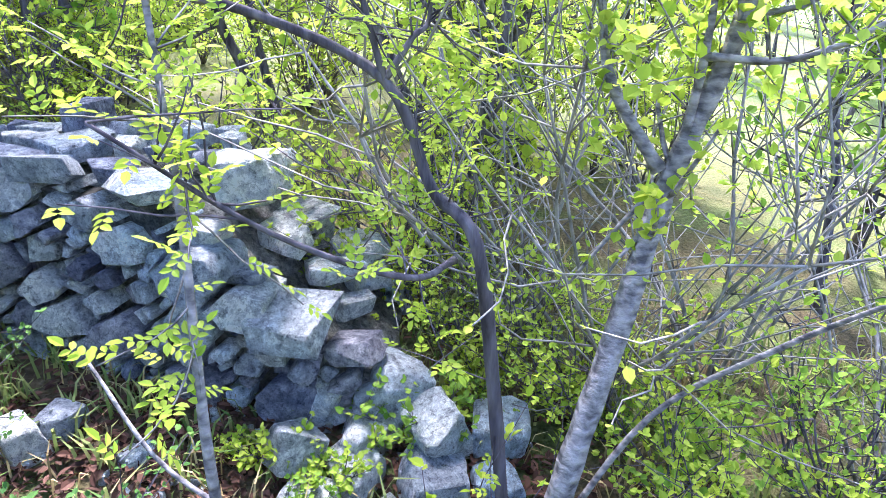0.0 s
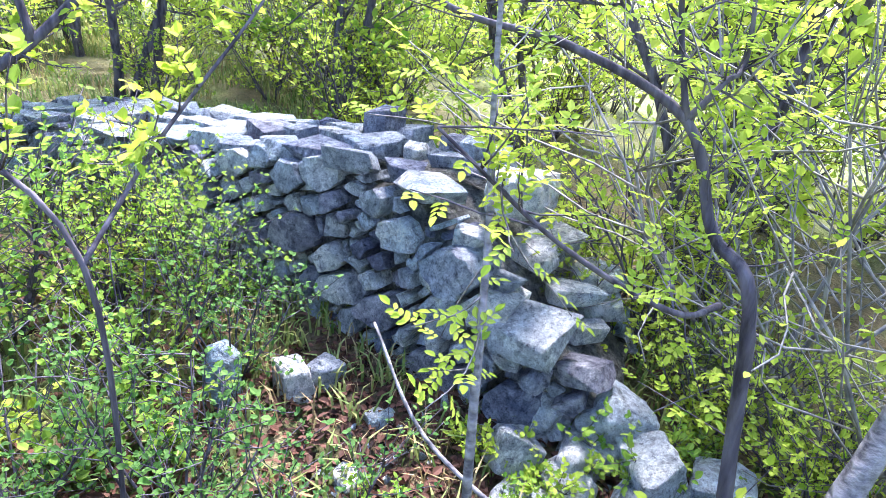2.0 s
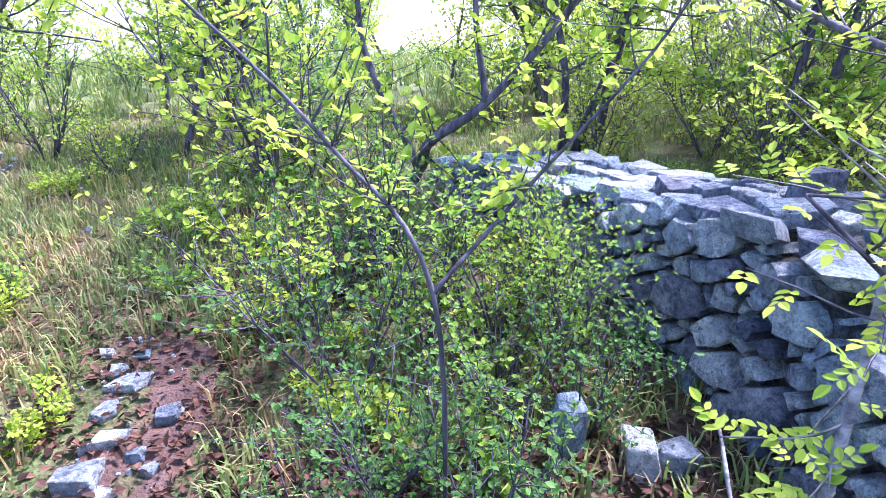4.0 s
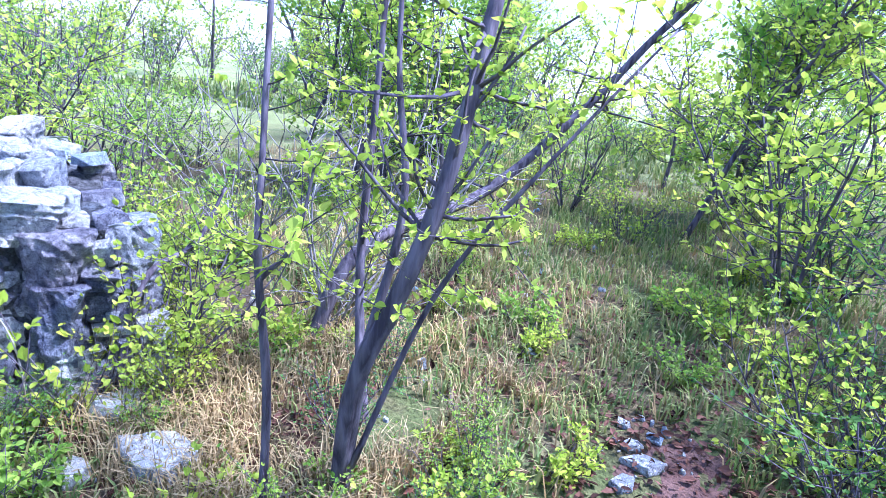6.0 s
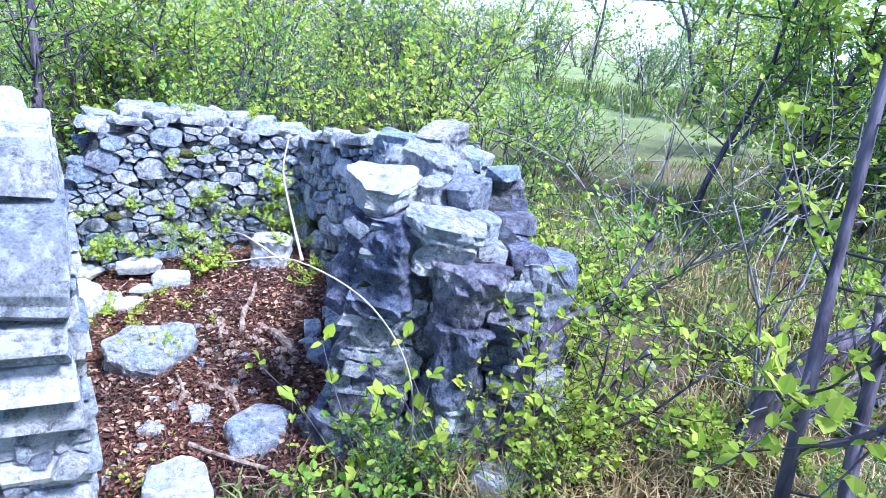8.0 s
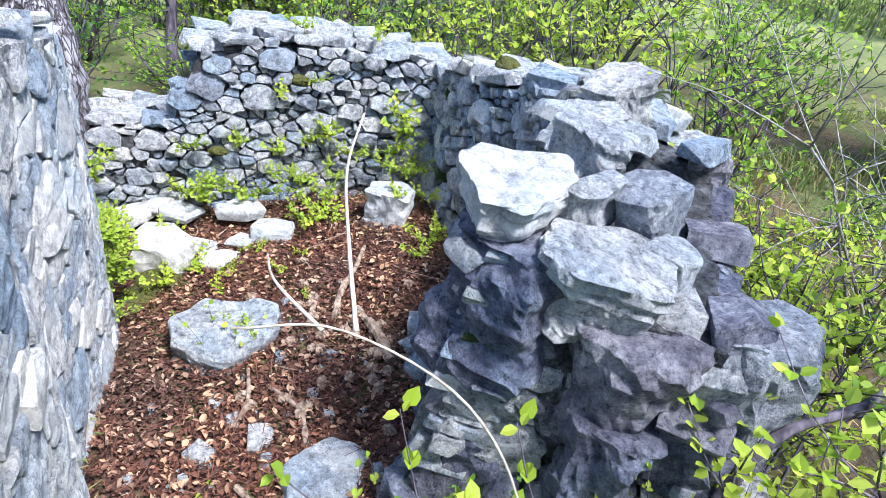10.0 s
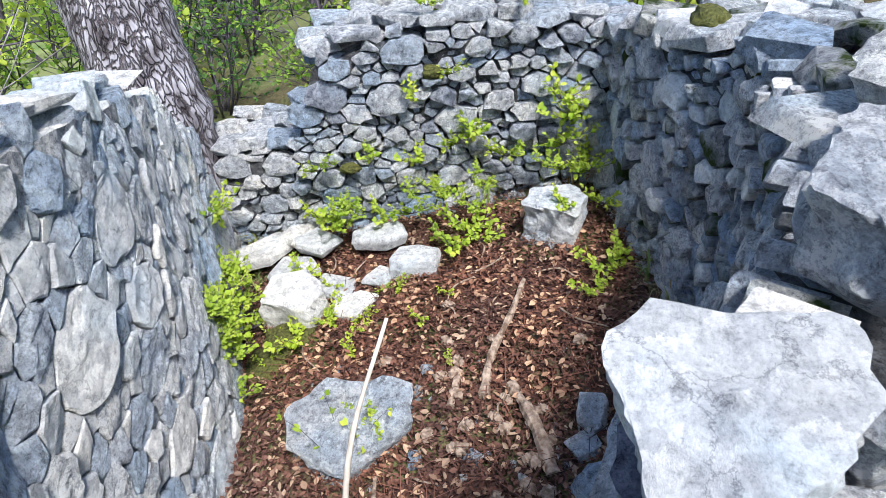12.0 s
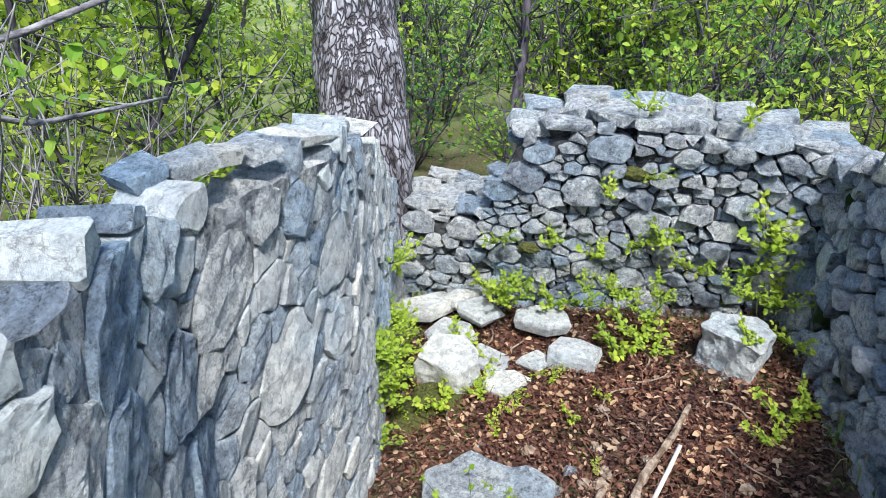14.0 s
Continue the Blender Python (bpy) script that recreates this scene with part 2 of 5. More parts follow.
def rock_bm(rng, boxy=0.8, cuts=2):
    """An angular broken stone about one metre across: the hull of a roughened box."""
    bm = bmesh.new()
    for sx in (-1, 1):
        for sy in (-1, 1):
            for sz in (-1, 1):
                for _ in range(cuts):
                    v = [s * (boxy + (1 - boxy) * rng.random()) * rng.uniform(0.55, 1.0) for s in (sx, sy, sz)]
                    bm.verts.new([c * 0.5 for c in v])
    hull = bmesh.ops.convex_hull(bm, input=bm.verts)
    bmesh.ops.delete(bm, geom=[v for v in hull["geom_interior"] if isinstance(v, bmesh.types.BMVert)], context="VERTS")
    return unit_box(bm)


def unit_box(bm):
    for k in range(3):
        lo, hi = min(v.co[k] for v in bm.verts), max(v.co[k] for v in bm.verts)
        for v in bm.verts:
            v.co[k] = (v.co[k] - (lo + hi) / 2) / (hi - lo)
    return bm


def slab_bm(rng):
    """A broken slab: an irregular polygon with split edges."""
    n = rng.choice((4, 5, 5, 6))
    bm, turn = bmesh.new(), rng.uniform(0, 6.28)
    for i in range(n):
        a = turn + 2 * math.pi * (i + rng.uniform(-0.32, 0.32)) / n
        r = rng.uniform(0.72, 1.1)
        for z, k in ((0.5, rng.uniform(0.82, 0.98)), (0.1, 1.0), (-0.5, rng.uniform(0.7, 1.0))):
            bm.verts.new((math.cos(a) * r * k, math.sin(a) * r * k, z + rng.uniform(-0.07, 0.07)))
    hull = bmesh.ops.convex_hull(bm, input=bm.verts)
    bmesh.ops.delete(bm, geom=[v for v in hull["geom_interior"] if isinstance(v, bmesh.types.BMVert)], context="VERTS")
    return unit_box(bm)


def facing_bm(rng):
    """A rubble stone with an irregular flat face towards -y and y = 0.5 at its back."""
    n = rng.choice((5, 6, 6, 7))
    ring, turn = [], rng.uniform(0, 6.28)
    for i in range(n):
        a = turn + 2 * math.pi * (i + rng.uniform(-0.3, 0.3)) / n
        c, s = math.cos(a), math.sin(a)
        k = 0.5 * rng.uniform(0.86, 1.08) / max(abs(c), abs(s)) ** 0.55
        ring.append((c * k, s * k))
    bm = bmesh.new()
    back = [bm.verts.new((x * 0.8, 0.5, z * 0.8)) for x, z in ring]
    mid = [bm.verts.new((x, -0.34 + rng.uniform(-0.08, 0.08), z)) for x, z in ring]
    tilt = (rng.uniform(-0.1, 0.1), rng.uniform(-0.1, 0.1))
    k = rng.uniform(0.74, 0.92)
    front = [bm.verts.new((x * k, -0.47 + x * tilt[0] + z * tilt[1] + rng.uniform(-0.04, 0.04), z * k)) for x, z in ring]
    cx, cz = rng.uniform(-0.15, 0.15), rng.uniform(-0.15, 0.15)
    mid_point = bm.verts.new((cx, -0.5 + cx * tilt[0] + cz * tilt[1] + rng.uniform(-0.06, 0.06), cz))
    for i in range(n):
        j = (i + 1) % n
        bm.faces.new((back[i], back[j], mid[j], mid[i]))
        bm.faces.new((mid[i], mid[j], front[j], front[i]))
        bm.faces.new((front[i], front[j], mid_point))
    bmesh.ops.recalc_face_normals(bm, faces=bm.faces[:])
    return bm


def boulder_bm(rng, boxy=0.7, rough=0.05, levels=3, scale=(1, 1, 1)):
    """A large stone with worn edges and broken relief."""
    bm = slab_bm(rng) if min(scale) < 0.62 * max(scale) else rock_bm(rng, boxy, 4 if max(scale) > 0.2 else 2)
    for v in bm.verts:
        v.co = Vector(a * b for a, b in zip(v.co, scale))
    bmesh.ops.bevel(bm, geom=bm.edges[:], offset=0.035 * min(scale), segments=1, affect="EDGES", profile=0.6, clamp_overlap=True)
    bmesh.ops.triangulate(bm, faces=bm.faces[:])
    for _ in range(levels):
        long_edges = [e for e in bm.edges if e.calc_length() > 0.07 * max(scale)]
        if not long_edges or len(bm.faces) > 4000:
            break
        bmesh.ops.subdivide_edges(bm, edges=long_edges, cuts=1)
        bmesh.ops.triangulate(bm, faces=bm.faces[:])
    bm.normal_update()
    seed = Vector((rng.uniform(0, 50), rng.uniform(0, 50), 0))
    for v in bm.verts:
        p = v.co * 5 / max(scale) + seed
        d = noise.fractal(p, 1.0, 2.0, 4) * rough * max(scale)
        step = round(noise.noise(p * 0.7 + seed) * 3) / 3 * rough * 0.9 * max(scale)
        v.co += v.normal * (d * 0.6 + step * 0.5)
    return bm


def tube_lists(points, radii, sides=6, verts=None, faces=None):
    """A tapered limb through points, as lists to be joined."""
    verts = [] if verts is None else verts
    faces = [] if faces is None else faces
    base = len(verts)
    pts = [Vector(p) for p in points]
    side = None
    for i, p in enumerate(pts):
        d = (pts[min(i + 1, len(pts) - 1)] - pts[max(i - 1, 0)]).normalized()
        if side is None:
            side = d.orthogonal().normalized()
        side = (side - d * side.dot(d)).normalized()
        up = d.cross(side)
        for k in range(sides):
            a = 2 * math.pi * k / sides
            verts.append(tuple(p + (side * math.cos(a) + up * math.sin(a)) * radii[i]))
    for i in range(len(pts) - 1):
        for k in range(sides):
            a, b = base + i * sides + k, base + i * sides + (k + 1) % sides
            faces.append((a, b, b + sides, a + sides))
    faces.append(tuple(range(base + sides - 1, base - 1, -1)))
    faces.append(tuple(base + (len(pts) - 1) * sides + k for k in range(sides)))
    return verts, faces


def smooth_line(points, steps=5):
    """Catmull-Rom through the points."""
    p = [Vector(q) for q in points]
    p = [p[0] * 2 - p[1]] + p + [p[-1] * 2 - p[-2]]
    out = []
    for i in range(1, len(p) - 2):
        for k in range(steps):
            t = k / steps
            out.append(0.5 * (2 * p[i] + (p[i + 1] - p[i - 1]) * t + (2 * p[i - 1] - 5 * p[i] + 4 * p[i + 1] - p[i + 2]) * t * t
                              + (3 * p[i] - p[i - 1] - 3 * p[i + 1] + p[i + 2]) * t ** 3))
    return out + [p[-2]]


def leaf_lists(at, d, up, size, verts, faces, wide=0.4):
    """One pointed leaf, folded along its midrib: two quads."""
    d = d.normalized()
    s = d.cross(up)
    s = s.normalized() if s.length > 1e-4 else d.orthogonal().normalized()
    u = s.cross(d)
    b = len(verts)
    w = size * wide
    verts.append(tuple(at))
    verts.append(tuple(at + d * size * 0.3 + s * w * 0.85 + u * size * 0.06))
    verts.append(tuple(at + d * size * 0.65 + s * w * 0.8))
    verts.append(tuple(at + d * size - u * size * 0.14))
    verts.append(tuple(at + d * size * 0.65 - s * w * 0.8))
    verts.append(tuple(at + d * size * 0.3 - s * w * 0.85 + u * size * 0.06))
    faces.append((b, b + 1, b + 2, b + 3))
    faces.append((b, b + 3, b + 4, b + 5))


def rand_dir(rng, flat=1.0):
    v = Vector((rng.gauss(0, 1), rng.gauss(0, 1), rng.gauss(0, 1) * flat))
    return v.normalized()


class Growth:
    """Collects the limbs and the leaves of one plant."""

    def __init__(self, seed, style="tuft"):
        self.rng, self.style = random.Random(seed), style
        self.twigs, self.twig_faces, self.leaf, self.leaf_faces, self.limbs = [], [], [], [], []

    def stem(self, pts, r0, r1, sides=6):
        n = len(pts)
        rad = [(r0 + (r1 - r0) * i / max(1, n - 1)) * self.rng.uniform(0.92, 1.1) for i in range(n)]
        rad[0] *= 1.25
        self.limbs.append(tube_lists(pts, rad, sides))

    def limb(self, pts, r0, r1, sides=6):
        n = len(pts)
        tube_lists(pts, [r0 + (r1 - r0) * i / max(1, n - 1) for i in range(n)], sides, self.twigs, self.twig_faces)

    def tuft(self, p, d, count, size, spread=0.8):
        rng = self.rng
        if self.style == "pinnate":
            e = (d * 0.5 + rand_dir(rng, 0.7) * spread + Vector((0, 0, 0.15))).normalized()
            s = e.cross(Vector((0, 0, 1)) + rand_dir(rng) * 0.3).normalized()
            u = s.cross(e)
            pairs = rng.choice((2, 3, 3))
            for i in range(pairs):
                q = p + e * size * (0.5 + 0.55 * i)
                for k in (-1, 1):
                    leaf_lists(q, e * 0.55 + s * k + u * rng.uniform(-0.2, 0.3), u, size * rng.uniform(0.7, 1.0), self.leaf, self.leaf_faces, 0.3)
            leaf_lists(p + e * size * (0.4 + 0.55 * pairs), e, u, size * 1.1, self.leaf, self.leaf_faces, 0.3)
            return
        for _ in range(count):
            e = (d * 0.6 + rand_dir(rng) * spread + Vector((0, 0, 0.15))).normalized()
            leaf_lists(p + rand_dir(rng) * size * 0.25, e, Vector((0, 0, 1)) + rand_dir(rng) * 0.5, size * rng.uniform(0.55, 1.15), self.leaf, self.leaf_faces, 0.4 if self.style == "tuft" else 0.52)

    def branch(self, p, d, length, r, level, leaf, tufts=4, droop=0.0, bend=0.35):
        """A crooked limb that splits; its last order bears leaves."""
        rng = self.rng
        n = 5 if level else 4
        pts, q = [p.copy()], p.copy()
        for i in range(n):
            d = (d + rand_dir(rng) * bend * 0.5 + Vector((0, 0, 0.07 - droop))).normalized()
            q = q + d * length / n
            pts.append(q.copy())
        self.limb(pts, r, r * 0.45, 5 if level else 3)
        if level == 0:
            for i in range(1, len(pts)):
                self.tuft(pts[i], d, tufts, leaf)
            return
        for i in range(1, len(pts)):
            for _ in range(2 if i < n else 3):
                e = (d * rng.uniform(0.2, 0.9) + rand_dir(rng) * 0.95).normalized()
                if e.z < -0.3:
                    e.z *= -0.5
                self.branch(pts[i], e, length * rng.uniform(0.35, 0.6), r * 0.45, level - 1, leaf, tufts, droop, bend)

    def finish(self, name, bark_mat, leaf_mat, label, category, group="", crown="crown"):
        root = new(name)
        tagged(root, label, category, group)
        for i, (verts, faces) in enumerate(self.limbs):
            part("limb" if i else "trunk", from_lists("limb" if i else "trunk", verts, faces, bark_mat, True), None, root)
        if self.twigs:
            tagged(part("brushwood", from_lists("brushwood", self.twigs, self.twig_faces, bark_mat, True), None, root), "", "", "", "stuff")
        if self.leaf:
            part(crown, from_lists(crown, self.leaf, self.leaf_faces, leaf_mat), None, root)
        return root


# ---- ground: one sheet, fine near the walk ----
def build_ground():
    xs = [-400, -200, -100, -60, -40, -28, -20] + [-15 + 0.18 * i for i in range(125)] + [9, 12, 16, 22, 30, 45, 70, 120, 220, 400]
    ys = [-400, -200, -100, -60, -40, -28, -20, -14, -9, -6] + [-4 + 0.18 * i for i in range(84)] + [12, 14, 17, 21, 27, 35, 50, 80, 140, 250, 400]
    verts = []
    for y in ys:
        for x in xs:
            f = 1 if abs(x) < 20 and abs(y) < 14 else 0
            verts.append((x, y, gz(x, y) + f * (0.025 * noise.noise((x * 3, y * 3, 5)) + 0.012 * noise.noise((x * 9, y * 9, 2)))))
    w = len(xs)
    faces = [(j * w + i, j * w + i + 1, (j + 1) * w + i + 1, (j + 1) * w + i) for j in range(len(ys) - 1) for i in range(w - 1)]
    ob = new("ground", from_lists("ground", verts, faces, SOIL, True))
    tagged(ob, "brown woodland soil with thin grass on a gentle slope", "ground", "", "structure")


build_ground()


# ---- drystone walls ----
ROCKS = {}


def rock_meshes(mat, faced=0, count=14):
    if mat.name not in ROCKS:
        rng = random.Random(len(ROCKS) * 7 + 3)
        ROCKS[mat.name] = ([mesh_of(rock_bm(rng, rng.uniform(0.3, 0.7), 2), "stone", mat) for _ in range(count)],
                           [mesh_of(facing_bm(rng), "stone", mat) for _ in range(count + 6)])
    return ROCKS[mat.name][faced]


def poly_at(pts, s):
    """Point, direction along a polyline at the distance s."""
    for a, b in zip(pts, pts[1:]):
        a, b = Vector((*a[:2], 0)), Vector((*b[:2], 0))
        d = (b - a).length
        if s <= d or b == Vector((*pts[-1][:2], 0)):
            return a + (b - a) * (s / d), (b - a).normalized()
        s -= d


def value_at(rows, s):
    for (a, u), (b, v) in zip(rows, rows[1:]):
        if s <= b:
            return u + (v - u) * max(0.0, (s - a)) / (b - a)
    return rows[-1][1]


class StoneWall:
    """A rubble core with single stones laid on it, the nearest 300 as parts, the rest joined."""

    def __init__(self, name, label, seed):
        self.root = new(name)
        tagged(self.root, label, "stone wall", "", "structure")
        self.rng, self.stones, self.fitted = random.Random(seed), [], []

    def core(self, outline, tops, mat=RUBBLE_SHADE):
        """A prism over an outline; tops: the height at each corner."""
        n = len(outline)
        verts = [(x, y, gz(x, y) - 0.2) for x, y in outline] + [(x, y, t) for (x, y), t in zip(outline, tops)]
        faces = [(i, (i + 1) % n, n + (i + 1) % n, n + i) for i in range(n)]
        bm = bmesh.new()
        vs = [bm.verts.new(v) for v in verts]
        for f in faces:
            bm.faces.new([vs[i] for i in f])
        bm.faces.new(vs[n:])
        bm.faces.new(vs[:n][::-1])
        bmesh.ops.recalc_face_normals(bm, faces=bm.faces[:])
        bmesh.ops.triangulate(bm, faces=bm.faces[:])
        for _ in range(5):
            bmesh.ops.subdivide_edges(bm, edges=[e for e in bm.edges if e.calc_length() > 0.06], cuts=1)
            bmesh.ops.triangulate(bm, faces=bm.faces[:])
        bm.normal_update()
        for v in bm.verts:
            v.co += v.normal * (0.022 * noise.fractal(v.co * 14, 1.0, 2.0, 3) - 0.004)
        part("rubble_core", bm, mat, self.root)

    def lay(self, p, size, turn, tilt, mat, keep=True, faced=0):
        self.stones.append((Vector(p), size, turn, tilt, mat, keep, faced))

    def face(self, pts, tops, out, low=0.07, high=0.13, wide=(0.1, 0.24), deep=0.16, batter=0.06, mats=(), skew=14, keep=True, loose=0.02):
        """Courses of stones along a polyline. out: +1 if the face looks to the right of the line."""
        rng = self.rng
        length = sum((Vector(b[:2]) - Vector(a[:2])).length for a, b in zip(pts, pts[1:]))
        p0, _ = poly_at(pts, 0)
        level = -0.05
        peak = max(t for _, t in tops) + 0.4
        while level < peak:
            h = rng.uniform(low, high) * (1.35 if level < 0.2 else 1.0)
            s = rng.uniform(-0.1, 0.05)
            while s < length:
                w = (wide[0] + (wide[1] - wide[0]) * rng.random() ** 1.6) * (1.3 if level < 0.15 else 1.0)
                c = min(max(s + w / 2, 0.0), length)
                q, d = poly_at(pts, c)
                nrm = Vector((d.y, -d.x, 0)) * out
                z = gz(q.x, q.y) + level + h / 2 + 0.025 * noise.noise((c * 2.5, level * 3, out))
                top = value_at(tops, c)
                if z < top + rng.uniform(-0.05, 0.03):
                    lean = batter * (top - z)
                    q = q + nrm * (lean - deep * 0.38 + rng.uniform(-loose, loose))
                    self.lay((q.x, q.y, z), (w * 1.14, deep * rng.uniform(0.9, 1.3), h * rng.uniform(1.05, 1.5)), math.degrees(math.atan2(d.y, d.x)) + (0 if out > 0 else 180) + rng.gauss(0, 5),
                             (rng.gauss(0, 4), rng.gauss(0, skew)), rng.choice(mats), keep, 1)
                    if rng.random() < 0.6:
                        k = rng.uniform(0.03, 0.05)
                        e = q + d * w * 0.5 + nrm * 0.03
                        self.lay((e.x, e.y, z - h * 0.45), (k * 1.5, k * 1.4, k), rng.uniform(0, 180), (rng.gauss(0, 20), rng.gauss(0, 20)), rng.choice(mats), False)
                s += w * rng.uniform(0.9, 1.02)
            level += h * 0.97

    def mosaic(self, pts, tops, out, big=0.085, small=0.018, aspect=1.5, gap=0.005, deep=0.14, batter=0.06, mats=(), rough=0.012, shear=0.0, singles=True, large=(), chip=1.0):
        """Broken stones fitted close together: cells of a power diagram over the face, each a stone of its own."""
        rng = self.rng
        length = sum((Vector(b[:2]) - Vector(a[:2])).length for a, b in zip(pts, pts[1:]))
        peak = max(t for _, t in tops) + 0.15
        q0 = min(gz(*p[:2]) for p in pts) - 0.1
        seeds = []
        rise = shear * (peak - q0)

        def along(x, y):
            return x * aspect + shear * (y - q0)

        area = (length + 0.4 + abs(rise)) / aspect * (peak - q0)
        for c, z, r in large:
            seeds.append(((c - shear * (z - q0)) / aspect, z, r))
        for radius, tries in ((big, 26), (big * 0.78, 60), (big * 0.6, 150), (big * 0.45, 420), (big * 0.33, 1500), (small, 3200)):
            for _ in range(int(tries * area / 2.2)):
                u, v = rng.uniform((-0.2 - max(0, rise)) / aspect, (length + 0.2 + max(0, -rise)) / aspect), rng.uniform(q0, peak)
                r = radius * rng.uniform(0.85, 1.15)
                if all((u - a) ** 2 + (v - b) ** 2 > (0.86 * (r + c)) ** 2 for a, b, c in seeds):
                    seeds.append((u, v, r))
        cells = []
        for i, (u, v, r) in enumerate(seeds):
            if not -0.03 < along(u, v) < length + 0.03:
                continue
            s = min(max(along(u, v), 0), length)
            if v > value_at(tops, s) - 0.35 * r + rng.uniform(-0.03, 0.02):
                continue
            poly = [(u - 3 * r, v - 3 * r), (u + 3 * r, v - 3 * r), (u + 3 * r, v + 3 * r), (u - 3 * r, v + 3 * r)]
            for j, (a, b, c) in enumerate(seeds):
                dx, dy = a - u, b - v
                dist = math.hypot(dx, dy)
                if j == i or dist > 0.32:
                    continue
                at = (dist * dist + 0.7 * (r * r - c * c)) / (2 * dist) - gap * rng.uniform(0.4, 1.6)
                turn = rng.gauss(0, 0.16)
                nx, ny = dx / dist, dy / dist
                nx, ny = nx * math.cos(turn) - ny * math.sin(turn), nx * math.sin(turn) + ny * math.cos(turn)
                cut = []
                for p, q in zip(poly, poly[1:] + poly[:1]):
                    e, f = (p[0] - u) * nx + (p[1] - v) * ny - at, (q[0] - u) * nx + (q[1] - v) * ny - at
                    if e <= 0:
                        cut.append(p)
                    if (e < 0 < f) or (f < 0 < e):
                        k = e / (e - f)
                        cut.append((p[0] + (q[0] - p[0]) * k, p[1] + (q[1] - p[1]) * k))
                poly = cut
                if len(poly) < 3:
                    break
            if len(poly) < 3:
                continue
            ring = []
            for p, q in zip(poly, poly[1:] + poly[:1]):
                d = math.hypot(q[0] - p[0], q[1] - p[1])
                if d < 0.006:
                    continue
                ring.append(p)
                for k in ((0.3, 0.68) if d > 0.07 else (0.5,) if d > 0.03 else ()):
                    k, pull = k + rng.uniform(-0.12, 0.12), rng.uniform(-0.05, 0.09)
                    mx, my = p[0] + (q[0] - p[0]) * k, p[1] + (q[1] - p[1]) * k
                    ring.append((mx + (u - mx) * pull, my + (v - my) * pull))
            if len(ring) < 3:
                continue
            cells.append((r, u, v, ring))
        cells.sort(key=lambda c: -c[0])
        for r, u, v, ring in cells:
            cx, cy = sum(p[0] for p in ring) / len(ring), sum(p[1] for p in ring) / len(ring)
            mid, d0 = poly_at(pts, min(max(along(cx, cy), 0.0), length))
            nrm = Vector((d0.y, -d0.x, 0)) * out
            top = value_at(tops, min(max(along(cx, cy), 0.0), length))
            proud = rng.gauss(0, rough * 0.7) + rough * 0.4 * (r > big * 0.6) - (rough * 1.2 if r < small * 1.5 else 0)
            tilt_u, tilt_v = rng.gauss(0, 0.12) * chip, rng.gauss(-0.03, 0.14) * chip
            origin = mid + Vector((0, 0, cy))

            def place(x, y, back):
                q, d = poly_at(pts, min(max(along(x, y), 0.0), length))
                q = q + d * (along(x, y) - min(max(along(x, y), 0.0), length))
                depth = proud + tilt_u * (x - cx) * aspect + tilt_v * (y - cy) + batter * max(0.0, top - y) - back
                return q + nrm * depth + Vector((0, 0, y)) - origin

            worn = rng.uniform(0.002, 0.006)
            n = len(ring)
            bumpy = Vector((rng.uniform(0, 90), rng.uniform(0, 90), rng.uniform(0, 90)))
            planes = [(0.1, rng.gauss(0, 0.07), rng.gauss(0, 0.07))]
            for _ in range(rng.choice((2, 3, 4))):
                a, slope = rng.uniform(0, 6.28), rng.uniform(0.25, 0.8)
                planes.append((rng.uniform(0.12, 0.45), slope * math.cos(a), slope * math.sin(a)))

            def relief(x, y, k):
                q = Vector((x * aspect, y, 0)) * 18 + bumpy
                px, py = (x - cx) / r, (y - cy) / r
                edge = min(b0 - gx * px - gy * py for b0, gx, gy in planes)
                return (max(edge, -0.35) * 0.42 * chip + 0.09 * noise.fractal(q, 0.9, 2.1, 4)) * min(r, 0.07)

            verts = [place(cx + (x - cx) * 0.86, cy + (y - cy) * 0.86, deep) for x, y in ring]
            verts += [place(x, y, worn + rng.uniform(0, 0.007) * chip) for x, y in ring]
            levels = [1 - min(0.14, worn / r)] + ([0.84, 0.68, 0.52, 0.36, 0.18] if r > big * 0.5 else [0.7, 0.4] if r > big * 0.3 else [0.5])
            for k in levels:
                for x, y in ring:
                    e = k * rng.uniform(0.93, 1.03)
                    x, y = cx + (x - cx) * e, cy + (y - cy) * e
                    verts.append(place(x, y, -relief(x, y, k)))
            verts.append(place(cx, cy, -relief(cx, cy, 0)))
            faces = []
            last = n * (len(levels) + 2)
            for i in range(n):
                j = (i + 1) % n
                for k in range(len(levels) + 1):
                    faces.append((k * n + i, k * n + j, (k + 1) * n + j, (k + 1) * n + i))
                faces.append((last - n + i, last - n + j, last))
            if out < 0:
                faces = [f[::-1] for f in faces]
            self.fitted.append((origin, verts, faces, rng.choice(mats), singles))

